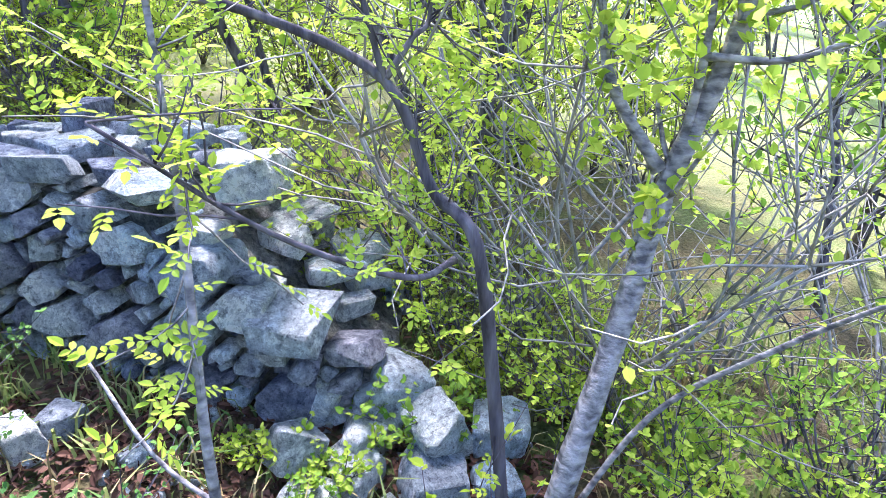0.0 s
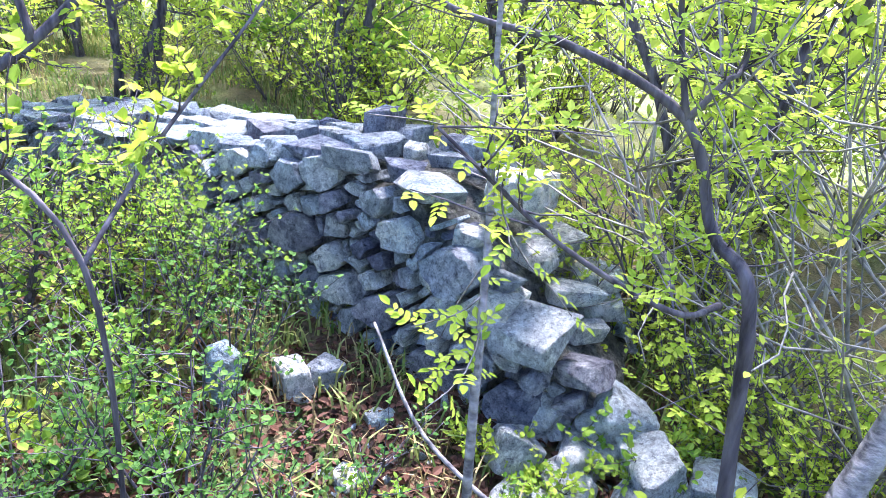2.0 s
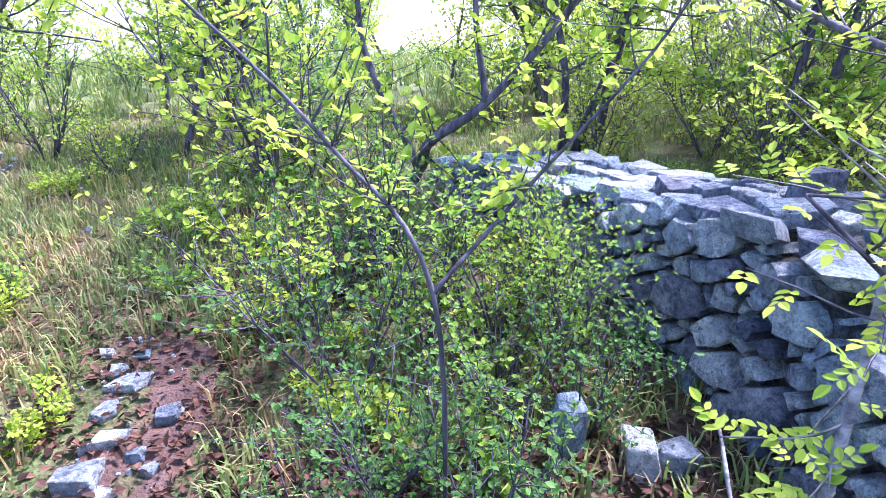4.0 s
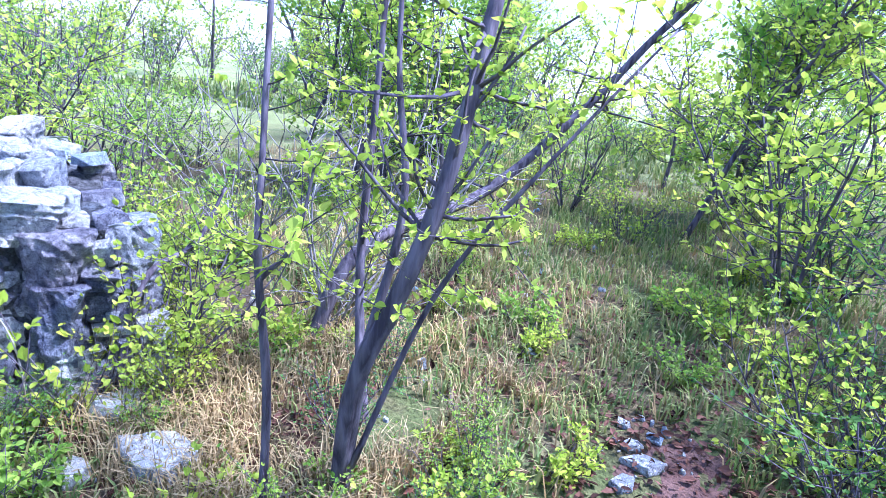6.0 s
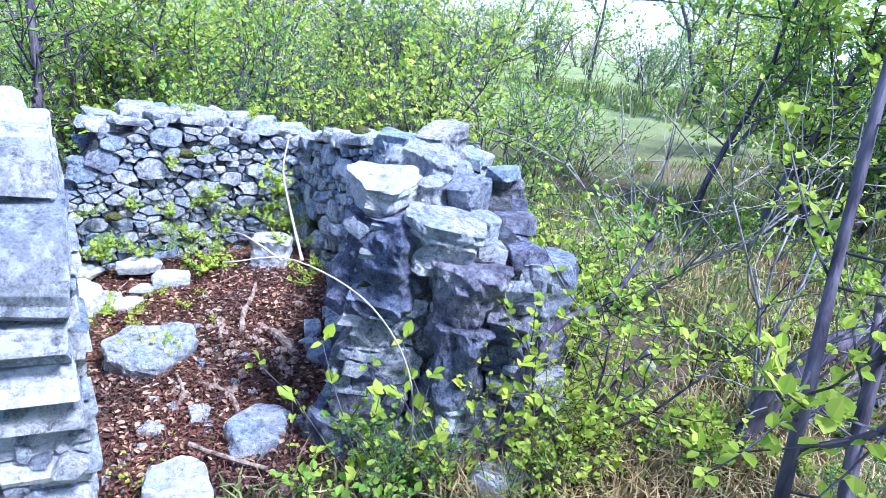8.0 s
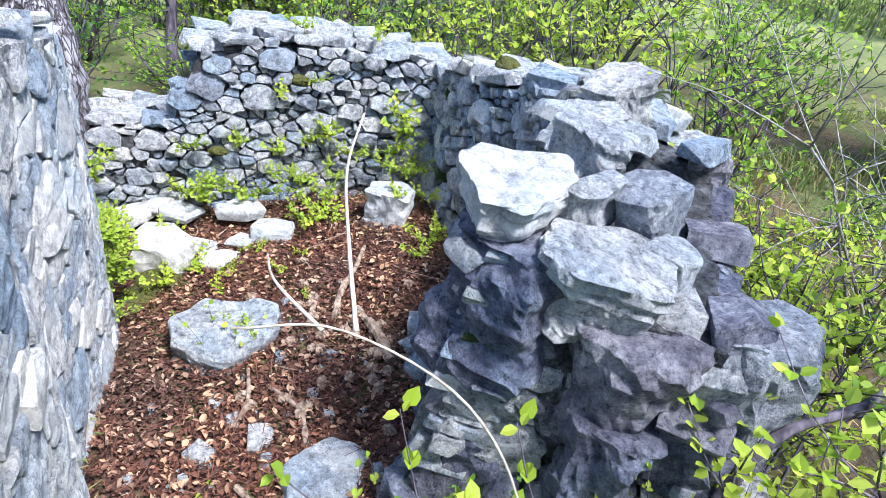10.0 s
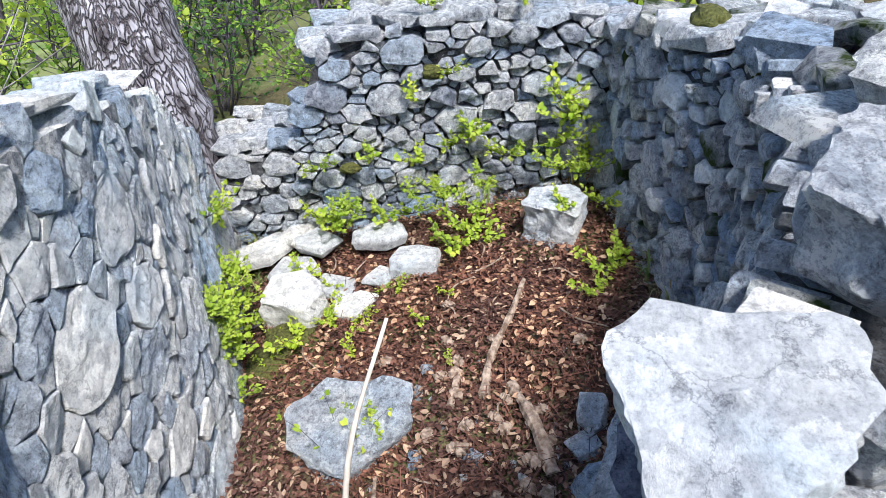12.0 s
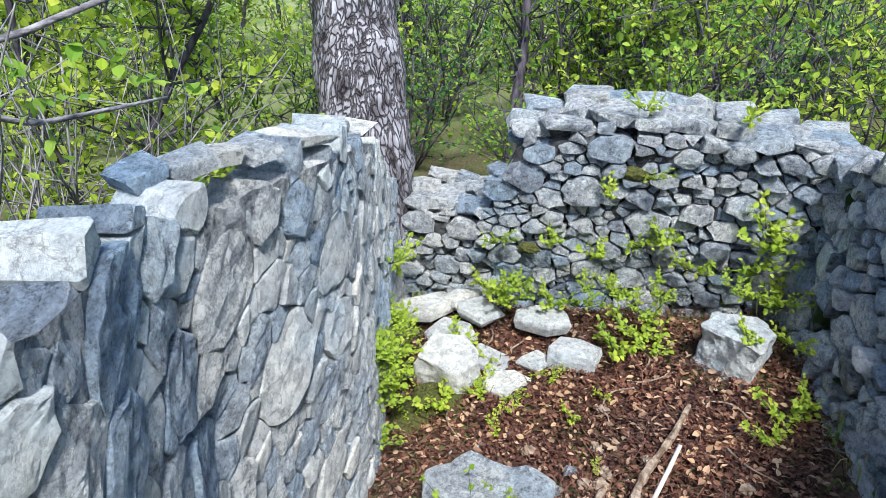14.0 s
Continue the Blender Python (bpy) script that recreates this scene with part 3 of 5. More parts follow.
    def cap(self, pts, tops, out, thick, mats, big=(0.1, 0.26), keep=True, rows=3, end=99.0, flat=(0.06, 0.12), start=0.0):
        """Loose, flatter stones over the top."""
        rng = self.rng
        length = sum((Vector(b[:2]) - Vector(a[:2])).length for a, b in zip(pts, pts[1:]))
        for row in range(rows):
            s = start + rng.uniform(-0.05, 0.1)
            while s < min(length, end):
                w = rng.uniform(*big)
                c = min(max(s + w / 2, 0), length)
                q, d = poly_at(pts, c)
                nrm = Vector((d.y, -d.x, 0)) * out
                q = q - nrm * (0.07 + (thick - 0.12) * (row + rng.uniform(-0.2, 0.2) + 0.15) / max(1, rows - 0.6))
                h = rng.uniform(*flat)
                self.lay((q.x, q.y, value_at(tops, c) + h * 0.2), (w * 1.1, w * rng.uniform(0.7, 1.1), h), math.degrees(math.atan2(d.y, d.x)) + rng.gauss(0, 25),
                         (rng.gauss(0, 60 * h), rng.gauss(0, 60 * h)), rng.choice(mats), keep)
                s += w * rng.uniform(0.75, 1.0)

    def finish(self):
        joined = {}
        alone = 0
        for origin, verts, faces, mat, single in self.fitted:
            if single and alone < 225:
                alone += 1
                ob = new("stone", from_lists("stone", verts, faces, mat))
                ob.parent = self.root
                ob.matrix_basis = Matrix.Translation(origin)
            else:
                some_verts, some_faces = joined.setdefault(mat.name, ([], []))
                b = len(some_verts)
                some_verts += [tuple(v + origin) for v in verts]
                some_faces += [tuple(b + i for i in f) for f in faces]
        for name, (verts, faces) in joined.items():
            tagged(part("fitted_stones", from_lists("fitted_stones", verts, faces, bpy.data.materials[name]), None, self.root), "", "", "", "stuff")
        singles = [s for s in self.stones if s[5]][:300 - alone]
        chosen = set(id(s) for s in singles)
        for p, size, turn, tilt, mat, _, faced in singles:
            ob = new("stone", self.rng.choice(rock_meshes(mat, faced)))
            ob.parent = self.root
            ob.matrix_basis = pose(*p, tilt[0], tilt[1], turn) @ Matrix.Diagonal((*size, 1))
        groups = {}
        for s in self.stones:
            if id(s) not in chosen:
                groups.setdefault(s[4].name, []).append(s)
        for name, some in groups.items():
            verts, faces = [], []
            for p, size, turn, tilt, mat, _, faced in some:
                me = self.rng.choice(rock_meshes(mat, faced))
                m = pose(*p, tilt[0], tilt[1], turn) @ Matrix.Diagonal((*size, 1))
                b = len(verts)
                verts += [tuple(m @ v.co) for v in me.vertices]
                faces += [tuple(b + i for i in f.vertices) for f in me.polygons]
            tagged(part("small_stones", from_lists("small_stones", verts, faces, bpy.data.materials[name]), None, self.root), "", "", "", "stuff")


def chain(pts):
    """Distances along a polyline."""
    out = [0.0]
    for a, b in zip(pts, pts[1:]):
        out.append(out[-1] + (Vector(b[:2]) - Vector(a[:2])).length)
    return out


def shift(pts, out, by):
    """The polyline moved sideways, away from its face."""
    moved = []
    for i, p in enumerate(pts):
        a, b = Vector(pts[max(i - 1, 0)][:2]), Vector(pts[min(i + 1, len(pts) - 1)][:2])
        d = (b - a).normalized()
        moved.append((p[0] - d.y * out * by, p[1] + d.x * out * by))
    return moved


def build_wall(name, label, seed, pts, tops, out, thick, mats, back_mats=None, rows=3, end=99.0, big=(0.1, 0.26), flat=(0.04, 0.08), sink=0.025, drop=0.08, biggest=0.08, start=0.0, core=None, **more):
    """pts: the foot of the seen face; tops: the height of the top at each of them."""
    w = StoneWall(name, label, seed)
    s = chain(pts)
    levels = list(zip(s, tops))
    inner, outer = shift(pts, out, sink), shift(pts, out, thick - 0.05)
    w.core(inner + outer[::-1], [t - 0.05 for t in tops] + [t - drop for t in tops[::-1]], core or RUBBLE_SHADE)
    w.mosaic(pts, levels, out, big=biggest, mats=mats, **more)
    far = shift(pts, out, thick)
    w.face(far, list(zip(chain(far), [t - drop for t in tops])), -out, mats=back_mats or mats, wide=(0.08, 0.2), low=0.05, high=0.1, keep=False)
    w.cap(pts, levels, out, thick, mats, rows=rows, end=end, big=big, flat=flat, start=start)
    return w, levels, far


GREYS = (STONE, STONE, STONE_GREY_SHADE)
PALES = (STONE, STONE_PALE, STONE_PALE, STONE_PALE)

# the tall wall on the south side of the ruin
south = [(-3.8, -0.03), (-4.5, -0.13), (-4.85, -0.3), (-5.5, -0.37), (-6.1, -0.58), (-6.75, -0.8)]
w, rows, far = build_wall("wall_south", "tall pale drystone wall of thin broken slabs beside the ruin's entrance", 11, south, (1.36, 1.4, 1.33, 1.21, 1.03, 0.5), 1, 0.3, (STONE_PALE, STONE_PALE, STONE_WHITE, STONE_PALE, STONE_WHITE), (STONE, STONE_GREY_SHADE), rows=1, big=(0.09, 0.17), flat=(0.03, 0.045), drop=0.22,
                          biggest=0.115, small=0.018, aspect=1.05, shear=0.38, gap=0.0012, rough=0.006, sink=0.001, chip=0.45, start=1.2, core=RUBBLE_PALE, large=((0.9, 1.24, 0.1), (0.72, 1.16, 0.07), (1.02, 0.82, 0.09), (1.1, 0.64, 0.08), (1.4, 0.5, 0.06), (0.8, 0.95, 0.06)))
w.mosaic([far[0], south[0]], [(0, 1.2), (0.7, 1.34)], 1, mats=(STONE, STONE_PALE, STONE_PALE), big=0.03, small=0.012, aspect=1.1, gap=0.003, rough=0.016)
w.finish()

# the back wall, half fallen at its south end
west = [(-6.68, -0.8), (-6.72, -0.36), (-6.73, -0.2), (-6.78, 0.1), (-6.86, 0.6), (-6.92, 1.12)]
w, rows, far = build_wall("wall_west", "pale drystone back wall, half fallen at one end", 12, west, (0.42, 0.44, 0.84, 0.93, 0.93, 0.86), 1, 0.5, PALES, (STONE, STONE_GREY_SHADE), biggest=0.068, aspect=1.6, small=0.014, big=(0.1, 0.22), gap=0.0032, rough=0.016, batter=0.05)
w.finish()

# the north wall with its boulder-built end
north = [(-6.92, 1.08), (-6.36, 1.17), (-5.93, 1.29), (-5.5, 1.25), (-5.0, 0.99), (-4.6, 0.8)]
w, rows, far = build_wall("wall_north", "grey mossy drystone wall ending in large boulders", 13, north, (0.88, 1.0, 1.08, 1.1, 1.06, 1.04), 1, 0.62, (STONE_PALE, STONE_PALE, STONE_WHITE, STONE_MOSSY, STONE_PALE), (STONE_GREY_SHADE, STONE), end=1.5, batter=0.1, biggest=0.07, aspect=1.3, small=0.015, shear=-0.25, gap=0.005, rough=0.018, flat=(0.06, 0.1))
w.mosaic([(-4.58, 0.78), (-4.36, 1.4)], [(0, 1.06), (0.7, 1.0)], 1, mats=GREYS, big=0.11, gap=0.006, rough=0.02, aspect=1.2)
w.finish()

# the broken wall by the path
east = [(0.32, 0.95), (0.2, 1.2), (0.13, 1.5), (0.1, 1.75), (0.06, 2.1), (-0.25, 3.0), (-0.62, 4.0), (-0.9, 4.8)]
w, rows, far = build_wall("wall_east", "broken grey drystone field wall with pale weathered top stones", 14, east, (0.34, 0.5, 0.7, 0.94, 0.96, 0.9, 0.84, 0.74), -1, 0.8, (STONE_GREY_SHADE, STONE, STONE_PALE, STONE), flat=(0.05, 0.1), sink=0.05,
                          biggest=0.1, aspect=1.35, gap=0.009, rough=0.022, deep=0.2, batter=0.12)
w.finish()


# ---- single stones ----
def stone(name, label, at, size, turn, tilt=(0, 0), mat=STONE_PALE, seed=0, boxy=0.45, rough=0.05, group=""):
    bm = boulder_bm(random.Random(seed), boxy, rough if max(size) > 0.28 else min(rough, 0.022), 3 if max(size) > 0.2 else 2, size)
    ob = part(name, bm, mat)
    ob.matrix_world = pose(*at, *tilt, turn)
    return tagged(ob, label, "stone", group)


def crag(label, at, size, turn, tilt, mat, seed, taper=0.8, steps=7, corners=6, rough=0.05, name="boulder"):
    """A block split along its beds: a flat top, broken steep sides. at: the middle of the top; size: length, width, height."""
    rng = random.Random(seed)
    base = []
    for i in range(corners):
        a = 2 * math.pi * (i + rng.uniform(-0.3, 0.3)) / corners
        base.append((a, rng.uniform(0.82, 1.12)))
    n = 44
    hull = []
    for i in range(n):
        a = 2 * math.pi * i / n
        for (a0, r0), (a1, r1) in zip(base, base[1:] + [(base[0][0] + 2 * math.pi, base[0][1])]):
            b = base[0][0] + (a - base[0][0]) % (2 * math.pi)
            if a0 <= b <= a1:
                p, q = Vector((math.cos(a0) * r0, math.sin(a0) * r0)), Vector((math.cos(a1) * r1, math.sin(a1) * r1))
                d, e = Vector((math.cos(a), math.sin(a))), q - p
                hull.append(d * (p.x * e.y - p.y * e.x) / (d.x * e.y - d.y * e.x))
                break
    l, w, h = size
    seed_at = Vector((rng.uniform(0, 60), rng.uniform(0, 60), 0))
    verts, faces = [(0, 0, 0.006)], []
    inner = (0.2, 0.4, 0.6, 0.78, 0.92)
    levels = [(k, 0.0) for k in inner] + [(1.0, -0.035 * h)]
    side = 1.0
    for k in range(1, steps + 1):
        t = k / steps
        side = 1.0 + (taper - 1.0) * t + rng.uniform(-0.05, 0.05)
        levels += [(side, -h * (t - 0.5 / steps)), (side + rng.uniform(-0.03, 0.03), -h * t)]
    for k, z in levels:
        for p in hull:
            x, y = p.x * k * l / 2, p.y * k * w / 2
            q = Vector((x, y, z)) * 9 + seed_at
            top = k < 0.95 and z == 0
            d = noise.fractal(q, 0.9, 2.1, 5) * rough * (0.16 if top else 0.6)
            cut = round(noise.noise(q * 0.5 + seed_at) * 3) / 3 * rough * (0.1 if top else 0.55)
            if top:
                verts.append((x, y, d + cut))
            else:
                out = Vector((p.x, p.y, 0)).normalized()
                verts.append((x + out.x * (d + cut), y + out.y * (d + cut), z + 0.4 * d))
    for i in range(n):
        j = (i + 1) % n
        faces.append((0, 1 + i, 1 + j))
        for k in range(len(levels) - 1):
            b, c = 1 + k * n, 1 + (k + 1) * n
            faces.append((b + i, c + i, c + j, b + j))
    faces.append(tuple(1 + (len(levels) - 1) * n + i for i in range(n))[::-1])
    ob = new(name, from_lists(name, verts, faces, mat))
    ob.matrix_world = pose(*at, *tilt, turn)
    return tagged(ob, label, "stone")


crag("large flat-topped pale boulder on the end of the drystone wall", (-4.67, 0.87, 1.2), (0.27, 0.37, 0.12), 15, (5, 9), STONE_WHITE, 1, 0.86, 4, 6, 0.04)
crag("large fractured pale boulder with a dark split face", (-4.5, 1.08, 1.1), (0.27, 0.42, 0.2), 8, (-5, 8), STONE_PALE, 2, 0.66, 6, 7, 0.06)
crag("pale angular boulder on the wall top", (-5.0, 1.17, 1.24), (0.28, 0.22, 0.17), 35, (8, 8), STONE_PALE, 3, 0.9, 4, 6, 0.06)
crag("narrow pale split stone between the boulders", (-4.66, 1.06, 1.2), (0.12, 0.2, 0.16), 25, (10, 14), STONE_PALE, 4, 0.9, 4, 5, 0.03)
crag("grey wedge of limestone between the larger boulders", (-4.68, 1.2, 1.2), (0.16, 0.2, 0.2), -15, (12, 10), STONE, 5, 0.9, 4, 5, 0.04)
crag("tilted grey slab crowning the mossy wall", (-5.45, 1.42, 1.27), (0.24, 0.28, 0.2), 40, (18, -8), STONE, 6, 0.85, 4, 6, 0.05)
crag("pale rounded stone on the mossy wall top", (-5.25, 1.3, 1.2), (0.24, 0.2, 0.16), 60, (6, -4), STONE_PALE, 7, 0.9, 4, 6, 0.05)
crag("small pale stone wedged between the boulders", (-4.55, 1.24, 1.1), (0.13, 0.12, 0.12), 60, (4, 6), STONE_PALE, 12, 0.9, 3, 5, 0.03)
def rock_stack(label, x, y, top, foot, length, width, turn, mats, seed, lean=(0.0, 0.0)):
    """Large rocks bedded on one another down to the ground, wider towards the foot."""
    rng = random.Random(seed)
    z, k = top, 0
    while z > foot:
        h = rng.uniform(0.16, 0.3)
        g = 1 + 0.22 * (top - z)
        crag(label, (x + lean[0] * (top - z) + rng.uniform(-0.025, 0.025), y + lean[1] * (top - z) + rng.uniform(-0.03, 0.03), z),
             (length * g * rng.uniform(0.85, 1.1), width * g * rng.uniform(0.85, 1.1), h + 0.06), turn + rng.uniform(-25, 25),
             (rng.gauss(0, 4), rng.gauss(0, 4)), mats[k % len(mats)], seed * 10 + k, 0.95, 5, rng.choice((5, 6, 7)), 0.07)
        z, k = z - h, k + 1


# Lower rocks: dark stone, its colour deepened for the shade below the boulders.
rock_stack("massive violet-grey bedded rock under the boulders, its shade put into the dark colour", -4.66, 0.93, 1.08, 0.1, 0.32, 0.34, 10, (STONE_GREY_SHADE, STONE_GREY_SHADE, STONE), 8, (0.02, -0.06))
rock_stack("broad grey rock at the wall's outer corner", -4.44, 1.16, 0.96, 0.15, 0.27, 0.36, 30, (STONE_GREY_SHADE, STONE_GREY_SHADE, STONE), 9, (0.02, 0.02))
rock_stack("slanting pale rock at the wall's outer end", -4.44, 1.46, 0.98, 0.2, 0.26, 0.36, 18, (STONE, STONE_GREY_SHADE, STONE), 10, (0.03, 0.0))
crag("low grey rock at the inner foot of the wall's end", (-4.8, 0.84, 0.42), (0.22, 0.2, 0.5), 15, (8, -12), STONE_GREY_SHADE, 11, 1.15, 6, 6, 0.06)
crag("broad flat-topped limestone block lying on dead leaves", (-5.46, 0.1, 0.15), (0.36, 0.44, 0.2), 20, (3, 5), STONE_PALE, 21, 1.04, 4, 6, 0.03, "floor_slab")
crag("flat grey slab at the entrance of the ruin", (-4.75, 0.5, 0.14), (0.28, 0.36, 0.16), 70, (0, 6), STONE_PALE, 22, 1.0, 3, 6, 0.03, "floor_slab")
crag("squared block of limestone on the leaf litter", (-6.46, 0.82, 0.31), (0.26, 0.32, 0.26), 8, (0, 4), STONE_WHITE, 23, 1.0, 4, 5, 0.035, "block")
crag("pale block half sunk in moss", (-6.08, -0.26, 0.14), (0.24, 0.26, 0.2), 30, (4, 10), STONE_WHITE, 24, 1.05, 4, 5, 0.03, "block")
for i, (x, y, l, w_, h, a) in enumerate(((-6.1, 0.0, 0.17, 0.2, 0.035, 20), (-6.24, -0.12, 0.15, 0.24, 0.035, -20), (-6.5, -0.52, 0.2, 0.36, 0.06, 28), (-6.52, -0.26, 0.24, 0.17, 0.06, 70),
                                         (-6.5, 0.04, 0.2, 0.26, 0.07, 10), (-6.34, 0.22, 0.16, 0.22, 0.08, 0), (-6.38, -0.36, 0.24, 0.22, 0.06, 50), (-6.28, 0.06, 0.15, 0.14, 0.04, 5), (-6.6, -0.38, 0.15, 0.22, 0.06, 30))):
    stone("loose_stone", "small pale limestone slab lying on dead leaves", (x, y, gz(x, y) + h * 0.4 + 0.02 + (0.05 if x < -6.4 else 0)), (l, w_, h), a, (3, -4), STONE_WHITE, 20 + i, rough=0.006, group="stones on the ruin's floor")
for i, (x, y, l, w_, h, a) in enumerate(((-5.62, 1.0, 0.13, 0.1, 0.09, 20), (-5.48, 0.88, 0.1, 0.14, 0.09, 80), (-5.37, 0.84, 0.1, 0.1, 0.07, 25), (-5.3, 1.0, 0.22, 0.18, 0.2, 60), (-5.2, 0.86, 0.18, 0.13, 0.1, 10),
                                         (-4.95, 0.3, 0.12, 0.09, 0.06, 0), (-4.9, 0.12, 0.1, 0.08, 0.06, 50), (-5.05, 0.2, 0.09, 0.06, 0.04, 5))):
    stone("loose_stone", "small angular grey stone at the foot of the wall", (x, y, gz(x, y) + h * 0.35), (l, w_, h), a, (3, -4), STONE_PALE, 40 + i, group="stones at the wall's foot")
for i, (x, y, l, w_, h, a) in enumerate(((-3.72, 1.15, 0.34, 0.22, 0.1, 30), (-4.12, 1.24, 0.2, 0.14, 0.1, 80), (-4.36, 1.16, 0.2, 0.16, 0.1, 25), (-4.8, 0.56, 0.14, 0.1, 0.06, 60), (-4.42, 0.2, 0.26, 0.2, 0.14, 10), (-3.9, 0.95, 0.14, 0.1, 0.06, 0))):
    stone("field_stone", "pale flat stone in the grass near the ruin", (x, y, gz(x, y) + h * 0.55), (l * 1.15, w_ * 1.15, h * 1.2), a, (3, -4), STONE_WHITE, 60 + i, group="field stones")
for i, (x, y, l, w_, h, a) in enumerate(((-2.22, 2.41, 0.2, 0.12, 0.05, 10), (-2.24, 2.25, 0.12, 0.09, 0.05, 80), (-2.17, 2.11, 0.16, 0.09, 0.05, 25), (-2.0, 2.22, 0.13, 0.1, 0.06, 60), (-2.19, 1.92, 0.15, 0.12, 0.1, 10),
                                         (-2.05, 2.02, 0.07, 0.06, 0.05, 0), (-2.3, 2.5, 0.09, 0.07, 0.05, 40), (-2.1, 1.85, 0.07, 0.08, 0.05, 70), (-1.98, 1.95, 0.07, 0.06, 0.04, 30))):
    stone("path_stone", "small pale stone bedded in the red earth path", (x, y, gz(x, y) + h * 0.2), (l, w_, h), a, (3, -4), STONE, 70 + i, group="stones on the path")
for i, (x, y, l, w_, h, a, q) in enumerate(((0.18, 0.72, 0.28, 0.24, 0.14, 15, 12), (0.42, 1.0, 0.3, 0.24, 0.26, 35, 18), (0.3, 0.55, 0.2, 0.16, 0.1, 80, -6), (-0.05, 1.0, 0.16, 0.22, 0.08, 10, 4), (-0.58, 1.9, 0.12, 0.12, 0.26, 10, 6), (-0.36, 1.83, 0.16, 0.12, 0.14, 80, 0), (-0.24, 1.8, 0.14, 0.12, 0.12, 25, 0), (-0.44, 1.4, 0.14, 0.1, 0.05, 60, 0), (0.25, 1.0, 0.3, 0.22, 0.14, 10, 10),
                                            (0.1, 0.95, 0.26, 0.2, 0.12, 40, -8), (0.3, 1.2, 0.26, 0.18, 0.22, 0, 20), (0.36, 0.8, 0.3, 0.2, 0.24, 50, -14), (0.05, 1.15, 0.2, 0.2, 0.18, 70, 24), (0.5, 0.62, 0.24, 0.2, 0.16, 20, 0),
                                            (-0.2, 1.55, 0.1, 0.08, 0.05, 0, 0), (0.0, 0.8, 0.18, 0.14, 0.08, 33, 5))):
    stone("fallen_stone", "fallen angular limestone at the broken wall's foot", (x, y, gz(x, y) + h * 0.35), (l, w_, h), a, (q, q * 0.5), STONE_PALE if i % 3 else STONE, 90 + i, group="fallen stones")
stone("upright_stone", "dark squared stone standing on the broken wall", (0.56, 2.5, 1.0), (0.2, 0.16, 0.2), 20, (0, 0), STONE_GREY_SHADE, 120, 0.85)
stone("cap_stone", "broad pale cap stone at the wall's broken end", (0.36, 1.5, 0.99), (0.36, 0.3, 0.14), 70, (0, 6), STONE_PALE, 121)


# ---- trees and shrubs by the walk ----
def lead(g, pts, r0, r1, tufts=2, leaf=0.045, twigs=10, start=0.3, reach=0.3, level=0, sides=7):
    """A main stem through points, with leafy twigs along it."""
    line = smooth_line(pts, 6)
    g.stem(line, r0, r1, sides)
    n = len(line)
    for _ in range(twigs):
        i = g.rng.randrange(int(n * start), n)
        d = (rand_dir(g.rng) + Vector((0, 0, 0.35))).normalized()
        g.branch(line[i], d, reach * g.rng.uniform(0.5, 1.2), max(0.003, r1 * 0.5), level, leaf, tufts)
    return line


def tree(name, seed, label, bark_mat, leaf_mat, stems, group="", style="tuft"):
    g = Growth(seed, style)
    for pts, r0, r1, kw in stems:
        lead(g, pts, r0, r1, **kw)
    return g.finish(name, bark_mat, leaf_mat, label, "tree", group)


LEAFY = dict(twigs=22, reach=0.34, tufts=4, leaf=0.037)
SPARSE = dict(twigs=9, reach=0.3, tufts=3, leaf=0.045)
ASH = dict(twigs=20, reach=0.3, tufts=1, leaf=0.027)
BARE = dict(twigs=5, reach=0.2, tufts=1, leaf=0.04)
# at the broken wall
tree("ash_sapling", 201, "crooked dark-stemmed young tree with fresh yellow-green leaves", BARK_DARK, LEAF_BRIGHT, [
    ([(0.22, 0.5, 0.05), (0.22, 0.56, 0.56), (0.13, 0.59, 1.01), (0.13, 0.71, 1.13), (0.09, 0.81, 1.38), (-0.03, 1.08, 1.52), (-0.16, 1.34, 1.58), (-0.3, 1.7, 1.75)], 0.022, 0.006, dict(ASH, start=0.1)),
    ([(0.09, 0.81, 1.38), (0.13, 0.76, 1.47), (0.2, 0.75, 1.54), (0.2, 0.8, 1.9)], 0.009, 0.004, ASH),
    ([(0.09, 0.81, 1.38), (0.07, 0.86, 1.6), (0.0, 0.9, 2.0)], 0.009, 0.004, ASH),
    ([(0.16, 0.66, 0.94), (-0.05, 0.68, 0.98), (-0.28, 0.85, 1.14), (-0.47, 1.05, 1.37)], 0.009, 0.004, dict(ASH, twigs=14))], style="pinnate")
tree("cherry_tree", 202, "forked grey-barked tree with pale rings and bright leaves", BARK_GREY, LEAF_BRIGHT, [
    ([(0.05, 0.34, 0.02), (0.1, 0.31, 0.4), (0.31, 0.26, 0.76), (0.44, 0.23, 1.01), (0.49, 0.2, 1.17), (0.54, 0.14, 1.4), (0.56, 0.11, 1.56), (0.6, 0.05, 2.2)], 0.038, 0.02, dict(LEAFY, start=0.4, twigs=14)),
    ([(0.48, 0.24, 1.15), (0.46, 0.38, 1.36), (0.52, 0.44, 1.55), (0.5, 0.5, 2.0)], 0.018, 0.006, LEAFY),
    ([(0.49, 0.2, 1.17), (0.49, 0.18, 1.43), (0.45, 0.18, 1.7)], 0.014, 0.006, LEAFY),
    ([(0.49, 0.18, 1.43), (0.45, -0.03, 1.45), (0.42, -0.28, 1.62)], 0.01, 0.005, LEAFY)], style="round")
